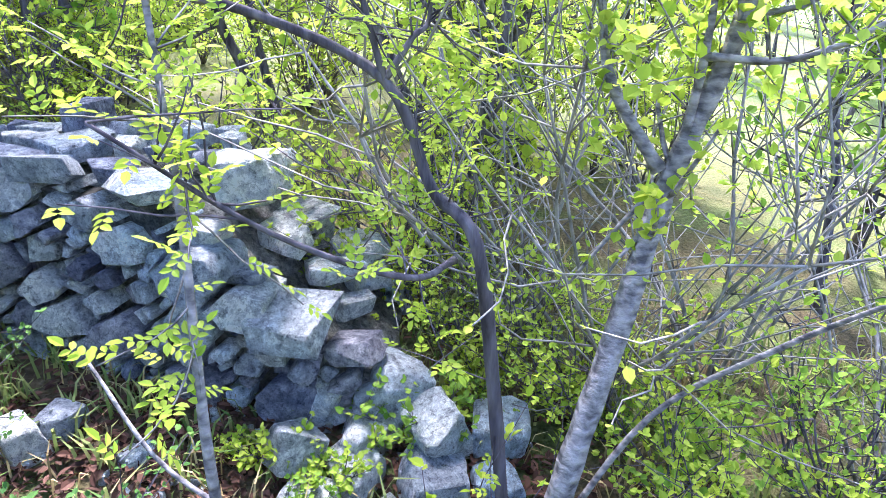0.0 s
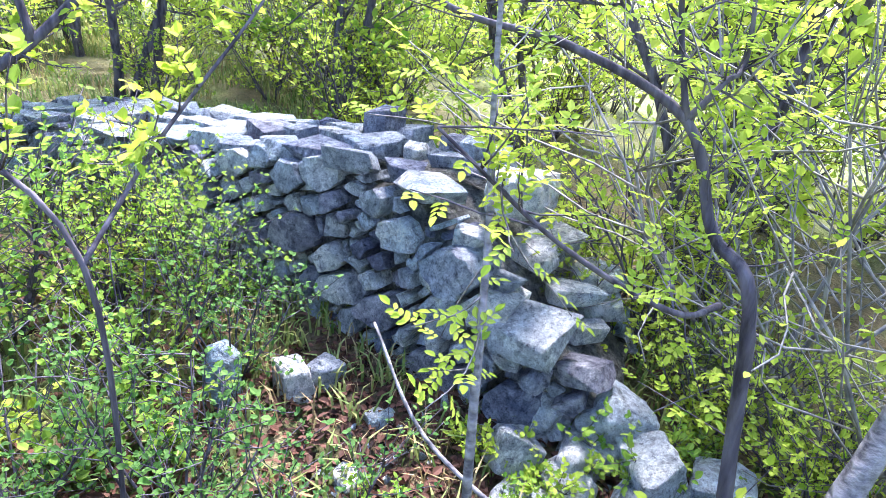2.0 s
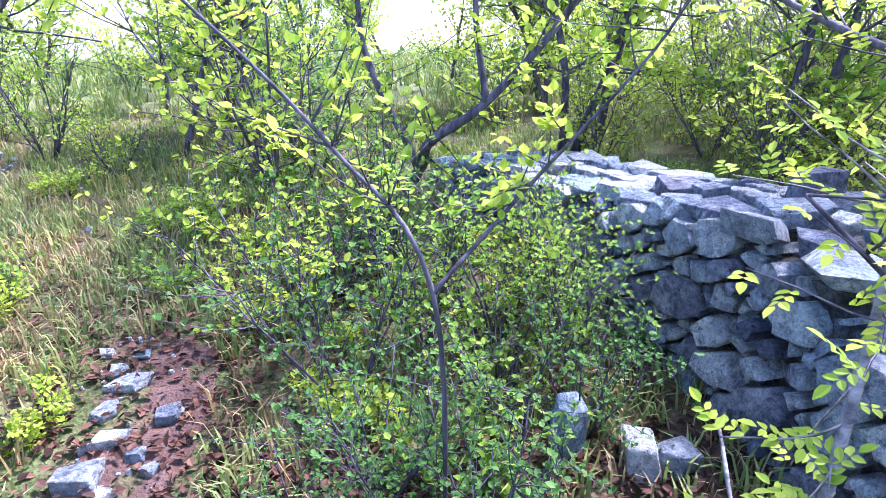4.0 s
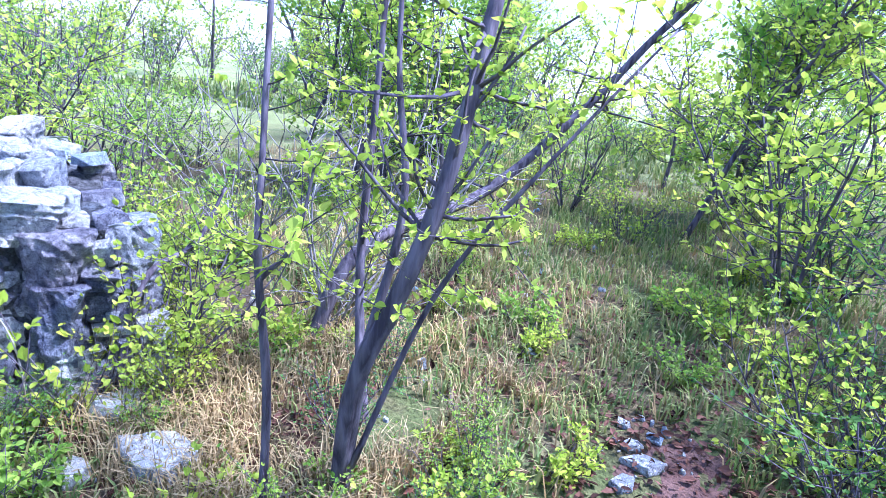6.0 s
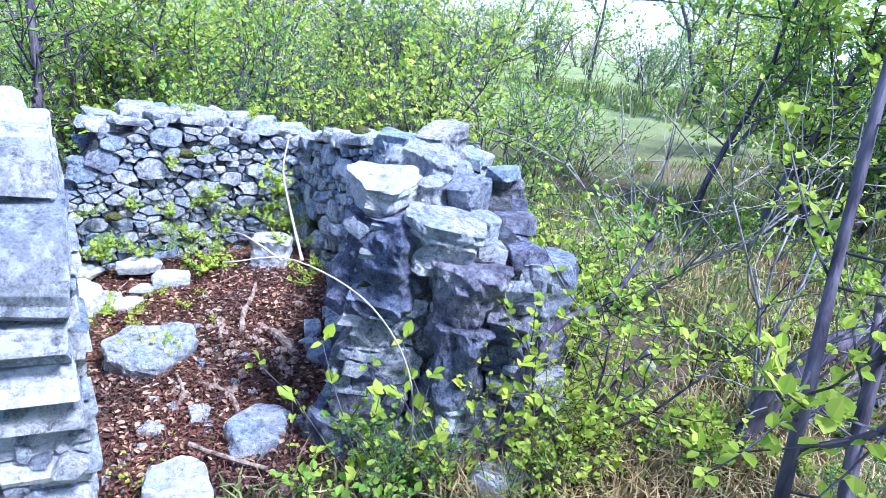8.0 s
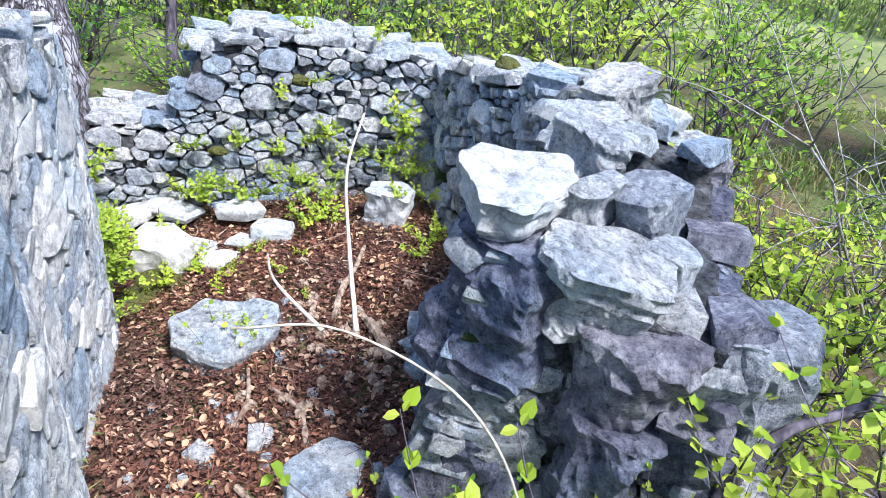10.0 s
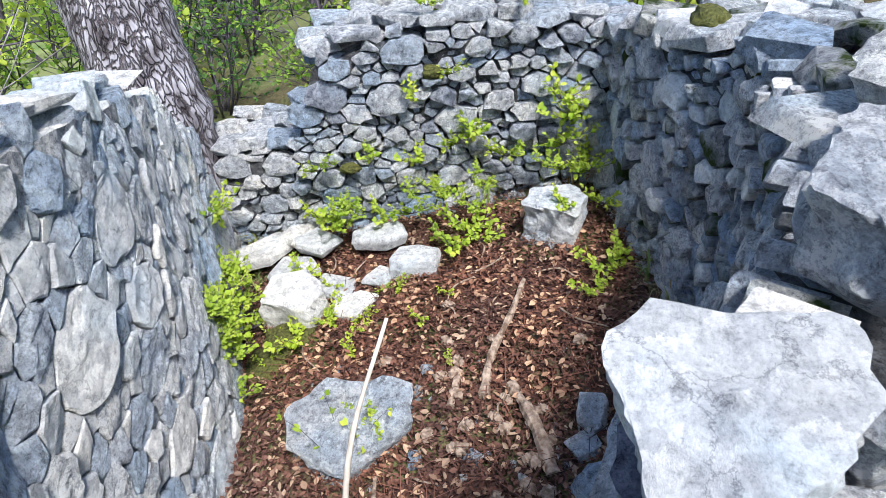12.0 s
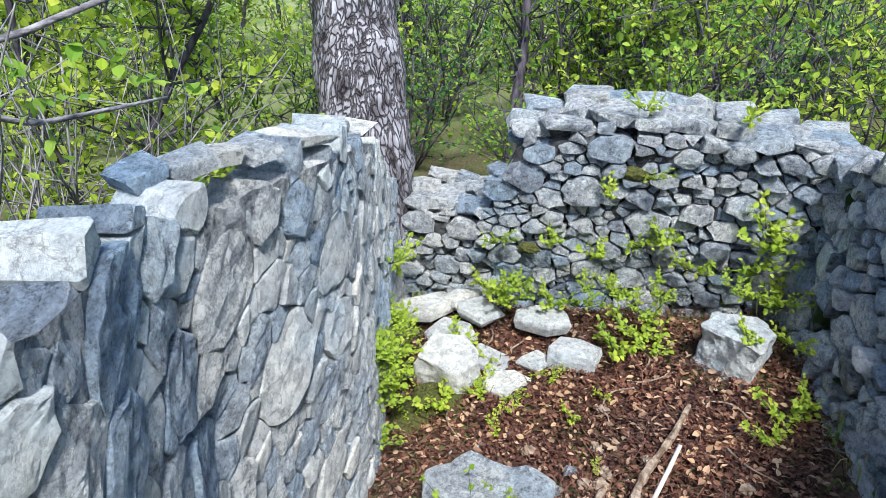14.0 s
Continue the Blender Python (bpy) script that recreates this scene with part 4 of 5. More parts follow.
tree("sapling", 203, "thin grey sapling with yellow-green leaves before the wall", BARK_GREY, LEAF_BRIGHT, [
    ([(-0.5, 0.84, 0.1), (-0.52, 0.84, 0.75), (-0.39, 0.96, 1.16), (-0.31, 1.05, 1.4), (-0.27, 1.1, 1.9)], 0.012, 0.005, dict(SPARSE, twigs=16, leaf=0.028, tufts=2))], style="pinnate")
tree("dead_branch", 204, "bleached fallen branch leaning in the undergrowth", BARK_GREY, LEAF_MID, [
    ([(0.15, 0.35, 0.1), (0.38, 0.15, 0.47), (0.43, -0.12, 0.75), (0.38, -0.38, 1.01), (0.4, -0.7, 1.2)], 0.011, 0.004, dict(twigs=0))])
tree("dead_branch", 205, "dry grey branch lying before the wall", BARK_GREY, LEAF_MID, [
    ([(-0.2, 0.45, 0.2), (-0.41, 0.69, 0.5), (-0.45, 1.05, 0.6), (-0.42, 1.3, 0.8)], 0.008, 0.004, dict(twigs=0))])
# between path and ruin
tree("leaning_tree", 206, "leaning dark-barked tree with several stems", BARK_DARK, LEAF_BRIGHT, [
    ([(-3.08, 1.52, 0.15), (-2.96, 1.41, 0.75), (-2.84, 1.41, 1.07), (-2.74, 1.45, 1.45), (-2.73, 1.56, 1.92), (-2.74, 1.72, 2.6)], 0.04, 0.018, dict(LEAFY, start=0.5, twigs=30)),
    ([(-3.04, 1.47, 0.3), (-2.94, 1.40, 0.82), (-2.93, 1.52, 1.35), (-3.07, 1.59, 1.8), (-3.14, 1.62, 2.4)], 0.02, 0.006, dict(LEAFY, start=0.4)),
    ([(-2.99, 1.47, 0.4), (-2.79, 1.57, 1.1), (-2.54, 1.77, 1.6), (-2.34, 2.02, 2.0)], 0.012, 0.004, LEAFY)])
tree("slender_tree", 207, "slender grey-violet stem with sparse fresh leaves", BARK_DARK, LEAF_BRIGHT, [
    ([(-3.2, 1.26, 0.12), (-3.17, 1.22, 0.7), (-3.18, 1.16, 1.16), (-3.26, 1.22, 1.46), (-3.36, 1.3, 1.93), (-3.42, 1.36, 2.5)], 0.017, 0.007, dict(LEAFY, start=0.25)),
    ([(-3.18, 1.17, 1.1), (-3.06, 1.19, 1.25), (-3.05, 1.24, 1.5)], 0.008, 0.004, SPARSE)])
tree("arching_tree", 208, "thin dark trunk arching over the path", BARK_DARK, LEAF_BRIGHT, [
    ([(-4.0, 2.2, 0.25), (-3.89, 2.46, 0.85), (-3.75, 3.46, 1.14), (-3.41, 4.06, 1.77), (-3.12, 4.27, 2.26), (-2.7, 4.4, 2.8)], 0.045, 0.02, dict(LEAFY, start=0.4, leaf=0.06, reach=0.5))])
tree("bent_trunk", 209, "bent brown stem growing against the ruin's wall", BARK_DARK, LEAF_MID, [
    ([(-4.22, 1.3, 0.17), (-4.25, 1.35, 0.5), (-4.32, 1.5, 0.75), (-4.35, 1.75, 0.85), (-4.41, 1.95, 1.1)], 0.022, 0.008, dict(SPARSE, start=0.6))])
tree("edge_tree", 210, "dark young tree with oval leaves near the ruin", BARK_DARK, LEAF_BRIGHT, [
    ([(-3.3, 1.9, 0.2), (-3.5, 2.0, 0.9), (-3.55, 2.05, 1.5), (-3.6, 2.1, 2.4)], 0.028, 0.01, dict(LEAFY, start=0.3, reach=0.4)),
    ([(-3.5, 2.0, 0.9), (-3.7, 2.2, 1.3), (-3.75, 2.3, 1.9)], 0.014, 0.005, LEAFY)])
tree("forked_shrub", 211, "forked dark shrub stems before the broken wall", BARK_DARK, LEAF_BRIGHT, [
    ([(-1.02, 1.55, 0.2), (-1.04, 1.45, 1.07), (-1.26, 1.61, 1.38), (-1.56, 1.66, 1.7), (-1.8, 1.7, 1.9)], 0.007, 0.003, dict(LEAFY, twigs=14)),
    ([(-1.04, 1.45, 1.07), (-0.78, 1.67, 1.26), (-0.46, 1.73, 1.58), (-0.3, 1.8, 1.8)], 0.006, 0.003, LEAFY)])
tree("wall_tree", 212, "dark spreading tree behind the broken wall", BARK_DARK, LEAF_BRIGHT, [
    ([(-1.2, 4.2, 0.5), (-1.0, 3.8, 0.9), (-0.95, 3.5, 1.1), (-0.66, 3.4, 1.31), (-0.26, 3.3, 1.76), (0.0, 3.2, 2.3)], 0.04, 0.012, dict(LEAFY, leaf=0.055)),
    ([(-0.66, 3.4, 1.31), (-0.7, 3.5, 1.8), (-0.6, 3.6, 2.4)], 0.02, 0.01, dict(LEAFY, leaf=0.055)),
    ([(-1.0, 3.8, 0.9), (-1.3, 4.0, 1.6), (-1.3, 4.1, 2.4)], 0.025, 0.01, dict(LEAFY, leaf=0.055))])


def pine():
    g = Growth(220)
    line = smooth_line([(-6.72, -0.97, -0.25), (-6.76, -0.98, 0.3), (-6.83, -1.01, 0.79), (-7.04, -1.16, 1.4), (-7.5, -1.5, 3.0), (-7.8, -1.7, 6.0), (-7.8, -1.8, 9.0)], 5)
    g.stem(line, 0.265, 0.15, 24)
    for z, a, l in ((2.6, 0.5, 0.5), (3.4, 2.4, 0.7), (4.1, 4.0, 0.6)):
        p = min(line, key=lambda q: abs(q.z - z))
        g.stem([p, p + Vector((math.cos(a), math.sin(a), 0.2)) * l * 0.6, p + Vector((math.cos(a), math.sin(a), 0.1)) * l], 0.03, 0.01, 7)
    return g.finish("pine_tree", BARK_PINE, LEAF_DEEP, "thick pine trunk with scaly grey and reddish bark", "tree")


pine()
tree("thin_trunk", 221, "thin dark trunk in the thicket behind the ruin", BARK_DARK, LEAF_MID, [
    ([(-8.7, -0.77, -0.1), (-8.8, -0.77, 0.5), (-8.98, -0.8, 1.12), (-9.1, -0.9, 2.5)], 0.05, 0.03, dict(LEAFY, leaf=0.05, reach=0.5))])
tree("side_branch", 222, "pale crooked branch reaching over the wall", BARK_GREY, LEAF_MID, [
    ([(-4.75, -1.5, 0.3), (-4.9, -1.1, 1.35), (-5.13, -0.85, 1.5), (-5.4, -0.65, 1.62), (-5.7, -0.5, 1.8)], 0.011, 0.005, dict(SPARSE, twigs=10)),
    ([(-4.85, -1.25, 0.9), (-5.01, -1.0, 1.3), (-5.19, -0.97, 1.27), (-5.66, -1.05, 1.2)], 0.014, 0.004, dict(BARE, twigs=12, reach=0.3))])
tree("bare_whip", 223, "dead pale whip bowing into the entrance", DEADWOOD, LEAF_BRIGHT, [
    ([(-4.3, 0.98, 0.12), (-4.24, 0.9, 0.6), (-4.3, 0.75, 0.86), (-4.33, 0.5, 1.01), (-4.34, 0.3, 1.0)], 0.0036, 0.0022, dict(twigs=0)),
    ([(-4.33, 0.52, 1.01), (-4.45, 0.5, 1.12), (-4.57, 0.49, 1.22), (-4.68, 0.52, 1.3)], 0.005, 0.002, dict(twigs=0)),
    ([(-4.33, 0.46, 1.01), (-4.42, 0.37, 1.05), (-4.6, 0.34, 1.0)], 0.004, 0.002, dict(twigs=0))])


# ---- shrubs ----
def shrub(seed, height, width, leaf, leaves, mat, stems=9, bark_mat=BARK_DARK, label="dense green shrub with small leaves", name="shrub"):
    g = Growth(seed)
    for _ in range(stems):
        a = g.rng.uniform(0, 2 * math.pi)
        d = Vector((math.cos(a) * width / height, math.sin(a) * width / height, 1)).normalized()
        g.branch(Vector((math.cos(a) * 0.04, math.sin(a) * 0.04, -0.03)), d, height * g.rng.uniform(0.6, 1.0), 0.006 * height + 0.003, 1, leaf, leaves)
    return g.finish(name, bark_mat, mat, label, "shrub", "shrubs", "foliage")


def put(thing, x, y, turn=0.0, size=1.0, lift=0.0):
    c = copy_thing(thing, pose(x, y, gz(x, y) + lift, 0, 0, turn) @ Matrix.Scale(size, 4))
    return c


SHRUBS = [shrub(301, 0.9, 0.5, 0.035, 3, LEAF_DEEP), shrub(302, 1.1, 0.45, 0.04, 3, LEAF_MID), shrub(303, 0.7, 0.5, 0.032, 3, LEAF_MID), shrub(304, 1.0, 0.6, 0.045, 3, LEAF_BRIGHT, 8)]
LOW = [shrub(311, 0.3, 0.25, 0.035, 2, LEAF_MID, 5, label="low leafy plant among grass", name="low_plant"), shrub(312, 0.22, 0.22, 0.028, 2, LEAF_BRIGHT, 5, label="low bright green plant", name="low_plant")]
hide = [(-1.35, 2.25), (-1.05, 2.6), (-0.75, 2.1), (-1.6, 2.7)]
for k, o in enumerate(SHRUBS):
    x, y = hide[k]
    o.matrix_basis = pose(x, y, gz(x, y), 0, 0, 40 * k) @ Matrix.Scale(0.75, 4)
for k, o in enumerate(LOW):
    o.matrix_basis = pose(-3.95 + 0.5 * k, 0.75 + 0.6 * k, gz(-3.95, 0.75), 0, 0, 40 * k)
rng = random.Random(5)
for x, y, k, s in ((-1.2, 1.75, 0, 0.75), (-0.5, 2.0, 0, 0.75), (-0.75, 2.5, 1, 0.85), (-0.4, 2.75, 1, 0.75), (-0.9, 1.5, 0, 0.8), (-0.7, 1.15, 0, 0.65), (-0.45, 2.35, 1, 0.7), (-1.45, 3.1, 0, 1.0), (-1.2, 3.4, 1, 1.0), (-0.62, 2.75, 3, 0.7), (-4.26, 1.54, 3, 1.15), (-4.2, 0.92, 0, 0.5), (-4.16, 1.46, 3, 0.55), (-2.95, 1.15, 1, 0.42), (-2.62, 1.55, 0, 0.4), (-3.3, 1.75, 0, 0.5), (-2.75, 1.95, 1, 0.4), (-2.55, 1.2, 0, 0.32), (-3.5, 2.3, 0, 0.5), (-1.15, 1.25, 0, 0.5), (-1.35, 1.5, 0, 0.6), (-0.95, 1.1, 0, 0.45),
                   (-5.6, 2.4, 2, 1.2), (-6.2, 2.4, 1, 1.3), (-7.2, 2.2, 3, 1.5), (-2.7, 1.75, 2, 0.5),
                   (0.5, 0.0, 3, 0.8), (0.95, 1.25, 3, 0.75), (1.35, 1.6, 3, 1.0), (0.85, 0.85, 3, 0.6), (1.7, 1.2, 3, 1.1), (1.15, 2.2, 3, 1.0), (-4.0, 1.47, 3, 0.5), (-3.95, 1.27, 2, 0.45), (0.7, -0.4, 1, 0.9), (0.3, -0.6, 3, 0.8), (0.8, 0.5, 3, 0.8), (0.75, 0.4, 3, 0.7), (-8.0, 0.4, 1, 1.2), (-7.9, 1.2, 3, 1.4), (-8.2, -0.4, 2, 1.5), (-7.6, -1.8, 1, 1.4), (-6.4, -1.9, 3, 1.3), (-5.4, -1.8, 2, 1.2), (-8.6, -1.6, 0, 1.6), (-8.9, 0.9, 0, 1.6), (-9.4, 0.0, 1, 1.7), (-9.2, -2.2, 3, 1.7)):
    put(SHRUBS[k], x, y, rng.uniform(0, 360), s)


# a pale twiggy thicket behind the south wall, bright shrubs outside the north wall
def thicket(seed):
    g = Growth(seed)
    for _ in range(9):
        a = g.rng.uniform(0, 6.28)
        g.branch(Vector((0, 0, -0.05)), Vector((math.cos(a) * 0.5, math.sin(a) * 0.5, 1)).normalized(), g.rng.uniform(0.9, 1.5), 0.009, 1, 0.03, 1, bend=0.6)
    return g.finish("twiggy_shrub", BARK_PALE, LEAF_BRIGHT, "pale twiggy shrub with few opening leaves", "shrub", "twiggy shrubs", "foliage")


TWIGGY = thicket(330)
TWIGGY.matrix_basis = pose(-5.1, -1.7, gz(-5.1, -1.7))
for x, y, s in ((-5.6, -1.8, 1.1), (-4.75, -2.0, 1.2), (-6.1, -1.9, 1.0), (-5.2, 2.7, 0.9), (0.9, 0.3, 1.0), (-4.0, 2.4, 1.0), (0.9, -0.6, 1.0), (1.3, 0.0, 1.2), (1.2, 0.8, 1.2)):
    put(TWIGGY, x, y, rng.uniform(0, 360), s)
for x, y, s in ((-4.7, 1.85, 0.85), (-5.2, 2.1, 0.9)):
    put(SHRUBS[3], x, y, rng.uniform(0, 360), s)


def bramble(seed, height, spread):
    g = Growth(seed)
    for _ in range(6):
        a = g.rng.uniform(0, 6.28)
        g.branch(Vector((0, 0, -0.03)), Vector((math.cos(a) * spread, math.sin(a) * spread, 1)).normalized(), height * g.rng.uniform(0.5, 1.0), 0.004, 0, 0.055, 3, bend=0.5)
    return g.finish("bramble", BARK_DARK, LEAF_BRIGHT, "young bramble with broad bright leaves", "plant", "brambles", "foliage")


BRAMBLE = bramble(340, 0.8, 0.35)
BRAMBLE.matrix_basis = pose(-4.28, 0.82, gz(-4.28, 0.82))
for x, y, s in ((-4.22, 1.12, 1.0), (-4.4, 0.6, 0.45), (-4.5, 0.72, 0.4), (-4.18, 1.05, 0.7), (-4.05, 1.22, 0.65), (-4.32, 1.3, 0.9), (-4.6, 0.08, 0.3), (-5.38, 0.12, 0.4), (-4.0, 1.35, 0.6), (-3.3, 1.0, 0.6), (-2.9, 1.15, 0.55), (0.0, 0.55, 0.7)):
    put(BRAMBLE, x, y, rng.uniform(0, 360), s)


def wall_plant(seed):
    g = Growth(seed)
    for _ in range(9):
        d = rand_dir(g.rng)
        d.z = abs(d.z) * 0.7
        g.branch(Vector((0, 0, 0)), d.normalized(), g.rng.uniform(0.06, 0.15), 0.002, 0, 0.026, 3)
    return g.finish("wall_plant", BARK_DARK, LEAF_BRIGHT, "small leafy plant rooted in wall joints and leaf litter", "plant", "plants in the ruin", "foliage")


HERB = wall_plant(350)
HERB.matrix_basis = pose(-5.75, -0.4, 0.06)
for x, y, z, s in ((-5.72, -0.4, 0.2, 1.1), (-5.7, -0.38, 0.34, 1.0), (-5.9, -0.48, 0.1, 1.2), (-5.62, -0.36, 0.02, 1.0), (-6.2, -0.56, 0.42, 0.9), (-6.4, -0.62, 0.3, 1.1), (-6.5, 0.44, 0.12, 1.2), (-6.4, 0.38, 0.1, 1.2), (-6.45, 0.5, 0.1, 0.9),
                   (-6.15, 0.99, 0.17, 1.0), (-6.03, 0.94, 0.16, 0.8), (-6.68, 0.02, 0.4, 0.9), (-6.7, 0.22, 0.36, 0.9), (-6.74, 0.48, 0.47, 1.1), (-6.76, 0.4, 0.42, 1.0), (-6.78, 0.85, 0.6, 1.2), (-6.78, 0.9, 0.5, 1.3), (-6.76, 0.87, 0.4, 1.2), (-6.76, 0.95, 0.28, 1.1),
                   (-6.7, 0.21, 0.68, 0.7), (-6.72, 0.4, 0.76, 0.6), (-6.65, -0.23, 0.36, 0.8), (-6.74, 0.62, 0.36, 1.0), (-6.6, 0.05, 0.12, 1.0), (-6.6, -0.25, 0.12, 1.0), (-6.3, -0.28, 0.04, 0.8), (-6.2, 1.05, 0.22, 0.8), (-6.5, 1.02, 0.25, 0.9), (-6.4, 0.85, 0.3, 0.8),
                   (-5.9, -0.2, 0.02, 1.0), (-6.05, -0.1, 0.02, 0.7), (-6.0, -0.42, 0.0, 0.9), (-5.5, 0.15, 0.13, 0.5), (-5.42, 0.2, 0.13, 0.5), (-6.85, 0.3, 1.0, 0.8), (-6.9, 0.7, 1.0, 1.0)):
    copy_thing(HERB, pose(x, y, z, 0, 0, rng.uniform(0, 360)) @ Matrix.Scale(s, 4))


for k in range(46):
    if k < 16:
        s = rng.uniform(0.0, 1.0)
        x, y, z = -5.55 - 0.6 * s, -0.33 - 0.2 * s + rng.uniform(0, 0.05), rng.uniform(0.0, 0.32)
    elif k < 34:
        y = rng.uniform(-0.3, 1.0)
        x, z = -6.6 - 0.12 * max(0, y) + rng.uniform(0.0, 0.12), 0.1 + 0.14 * y + rng.uniform(0, 0.2)
    else:
        x, y = rng.uniform(-6.4, -5.7), rng.uniform(-0.35, 0.5)
        z = gz(x, y) + 0.03
    copy_thing(HERB, pose(x, y, z, 0, 0, rng.uniform(0, 360)) @ Matrix.Scale(rng.uniform(0.5, 0.95) if k < 34 else rng.uniform(0.3, 0.6), 4))


# ---- woodland ----
def wood_tree(seed, height, leaf_mat, stems=2, leaf=0.08, tufts=2):
    g = Growth(seed)
    for _ in range(stems):
        a = g.rng.uniform(0, 6.28)
        d = Vector((math.cos(a) * 0.22, math.sin(a) * 0.22, 1)).normalized()
        line, q = [], Vector((math.cos(a) * 0.08 * (stems > 1), math.sin(a) * 0.08 * (stems > 1), -0.1))
        n = 9
        for i in range(n):
            line.append(q.copy())
            d = (d + rand_dir(g.rng) * 0.22 + Vector((0, 0, 0.1))).normalized()
            q = q + d * height / n
        g.stem(line, 0.04, 0.012, 6)
        for i in range(2, n):
            for _ in range(3):
                e = (rand_dir(g.rng, 0.6) + Vector((0, 0, 0.35))).normalized()
                g.branch(line[i], e, g.rng.uniform(0.5, 1.1), 0.012, 1, leaf, tufts, bend=0.5)
    return g.finish("woodland_tree", BARK_DARK, leaf_mat, "thin crooked woodland tree with spring leaves", "tree", "woodland trees")


WOOD = [wood_tree(401, 3.6, LEAF_BRIGHT, 1), wood_tree(402, 4.2, LEAF_BRIGHT, 2), wood_tree(403, 3.4, LEAF_MID, 2), wood_tree(404, 4.6, LEAF_MID, 1), wood_tree(405, 3.0, LEAF_BRIGHT, 1)]
spots = [(2.2, 1.6), (2.6, 3.2), (1.6, 4.6), (0.6, 5.6), (-6.0, 4.5)]
for (x, y), o in zip(spots, WOOD):
    o.matrix_basis = pose(x, y, gz(x, y), 0, 0, rng.uniform(0, 360))


def clear(x, y):
    """Open ground: the path up the slope, the ruin and the walked line."""
    path = -2.2 - 0.55 * (y - 2)
    if -1.5 < y < 5.4 and abs(x - path) < 1.0 + 0.12 * max(0, y):
        return True
    if -7.6 < x < 0.5 and -1.4 < y < 2.2:
        return True
    if -5.6 < x < -2.4 and 1.0 < y < 4.2:
        return True
    return -1.4 < x < 1.2 and 0 < y < 4.6


made = 0
while made < 125:
    a, r = rng.uniform(0, 2 * math.pi), 3.6 + 20 * rng.random() ** 1.2
    x, y = -2.8 + 1.3 * r * math.cos(a), 1.0 + r * math.sin(a)
    if clear(x, y) or (x > 0 and y > -0.5 and rng.random() < 0.2) or (y < -1.5 and x > -3.5 and rng.random() < 0.6) or (y > 2.5 and rng.random() < 0.72) or (x < -8 and rng.random() < 0.2):
        continue
    put(rng.choice(WOOD), x, y, rng.uniform(0, 360), rng.uniform(0.6, 1.0) if r < 9 else rng.uniform(0.8, 1.2))
    made += 1
made = 0
while made < 130:
    a, r = rng.uniform(0, 2 * math.pi), 3.0 + 18 * rng.random() ** 1.3
    x, y = -2.8 + 1.3 * r * math.cos(a), 1.0 + r * math.sin(a)
    if clear(x, y) or (x > 0 and y > -0.5 and rng.random() < 0.1) or (y < -1.5 and x > -3.5 and rng.random() < 0.6):
        continue
    put(SHRUBS[3] if x > 0 else rng.choice(SHRUBS), x, y, rng.uniform(0, 360), rng.uniform(1.1, 2.3))
    made += 1


for _ in range(170):
    x, y = rng.uniform(-6.5, 1.0), rng.uniform(-0.8, 5.0)
    if -6.95 < x < -4.4 and -0.9 < y < 1.9 or abs(x + 2.1) < 0.3 and 1 < y < 3:
        continue
    put(rng.choice(LOW), x, y, rng.uniform(0, 360), rng.uniform(0.5, 1.1))


for _ in range(60):
    a, r = rng.uniform(0, 2 * math.pi), rng.uniform(19, 42)
    put(rng.choice(WOOD), -3 + r * math.cos(a), 1 + r * math.sin(a), rng.uniform(0, 360), rng.uniform(1.0, 1.5))
for _ in range(32):
    a, r = rng.uniform(0, 2 * math.pi), rng.uniform(15, 34)
    put(rng.choice(SHRUBS), -3 + r * math.cos(a), 1 + r * math.sin(a), rng.uniform(0, 360), rng.uniform(2.0, 3.4))


for k in range(24):
    d = rng.uniform(5.5, 15)
    x, y = -1.4 - 0.46 * d + rng.gauss(0, 0.22 * d), 0.3 + 0.86 * d
    put(rng.choice(WOOD) if k % 3 == 0 else rng.choice(SHRUBS), x, y, rng.uniform(0, 360), rng.uniform(0.6, 0.95) if k % 3 == 0 else rng.uniform(0.6, 1.5))


for k in range(46):
    x, y = (rng.uniform(-0.3, 5.0), rng.uniform(4.8, 9.5)) if k < 34 else (rng.uniform(1.5, 5.5), rng.uniform(1.0, 5.0))
    put(TWIGGY if k % 5 == 1 else SHRUBS[3], x, y, rng.uniform(0, 360), rng.uniform(0.9, 1.6))


for k in range(44):
    x, y = rng.uniform(-15.0, -8.3), rng.uniform(-2.5, 5.0)
    put((SHRUBS[1], SHRUBS[3], SHRUBS[2])[k % 3], x, y, rng.uniform(0, 360), rng.uniform(1.2, 2.2))


# ---- ground cover ----
def in_ruin(x, y):
    return -6.75 < x < -4.45 and -0.5 - 0.2 * (x + 6) * 0 < y < 1.12 and y > -0.1 + 0.3 * (x + 4.5)


def on_path(x, y):
    return 1.2 < y < 2.75 and abs(x - (-2.1 - 0.18 * (y - 2))) < 0.28


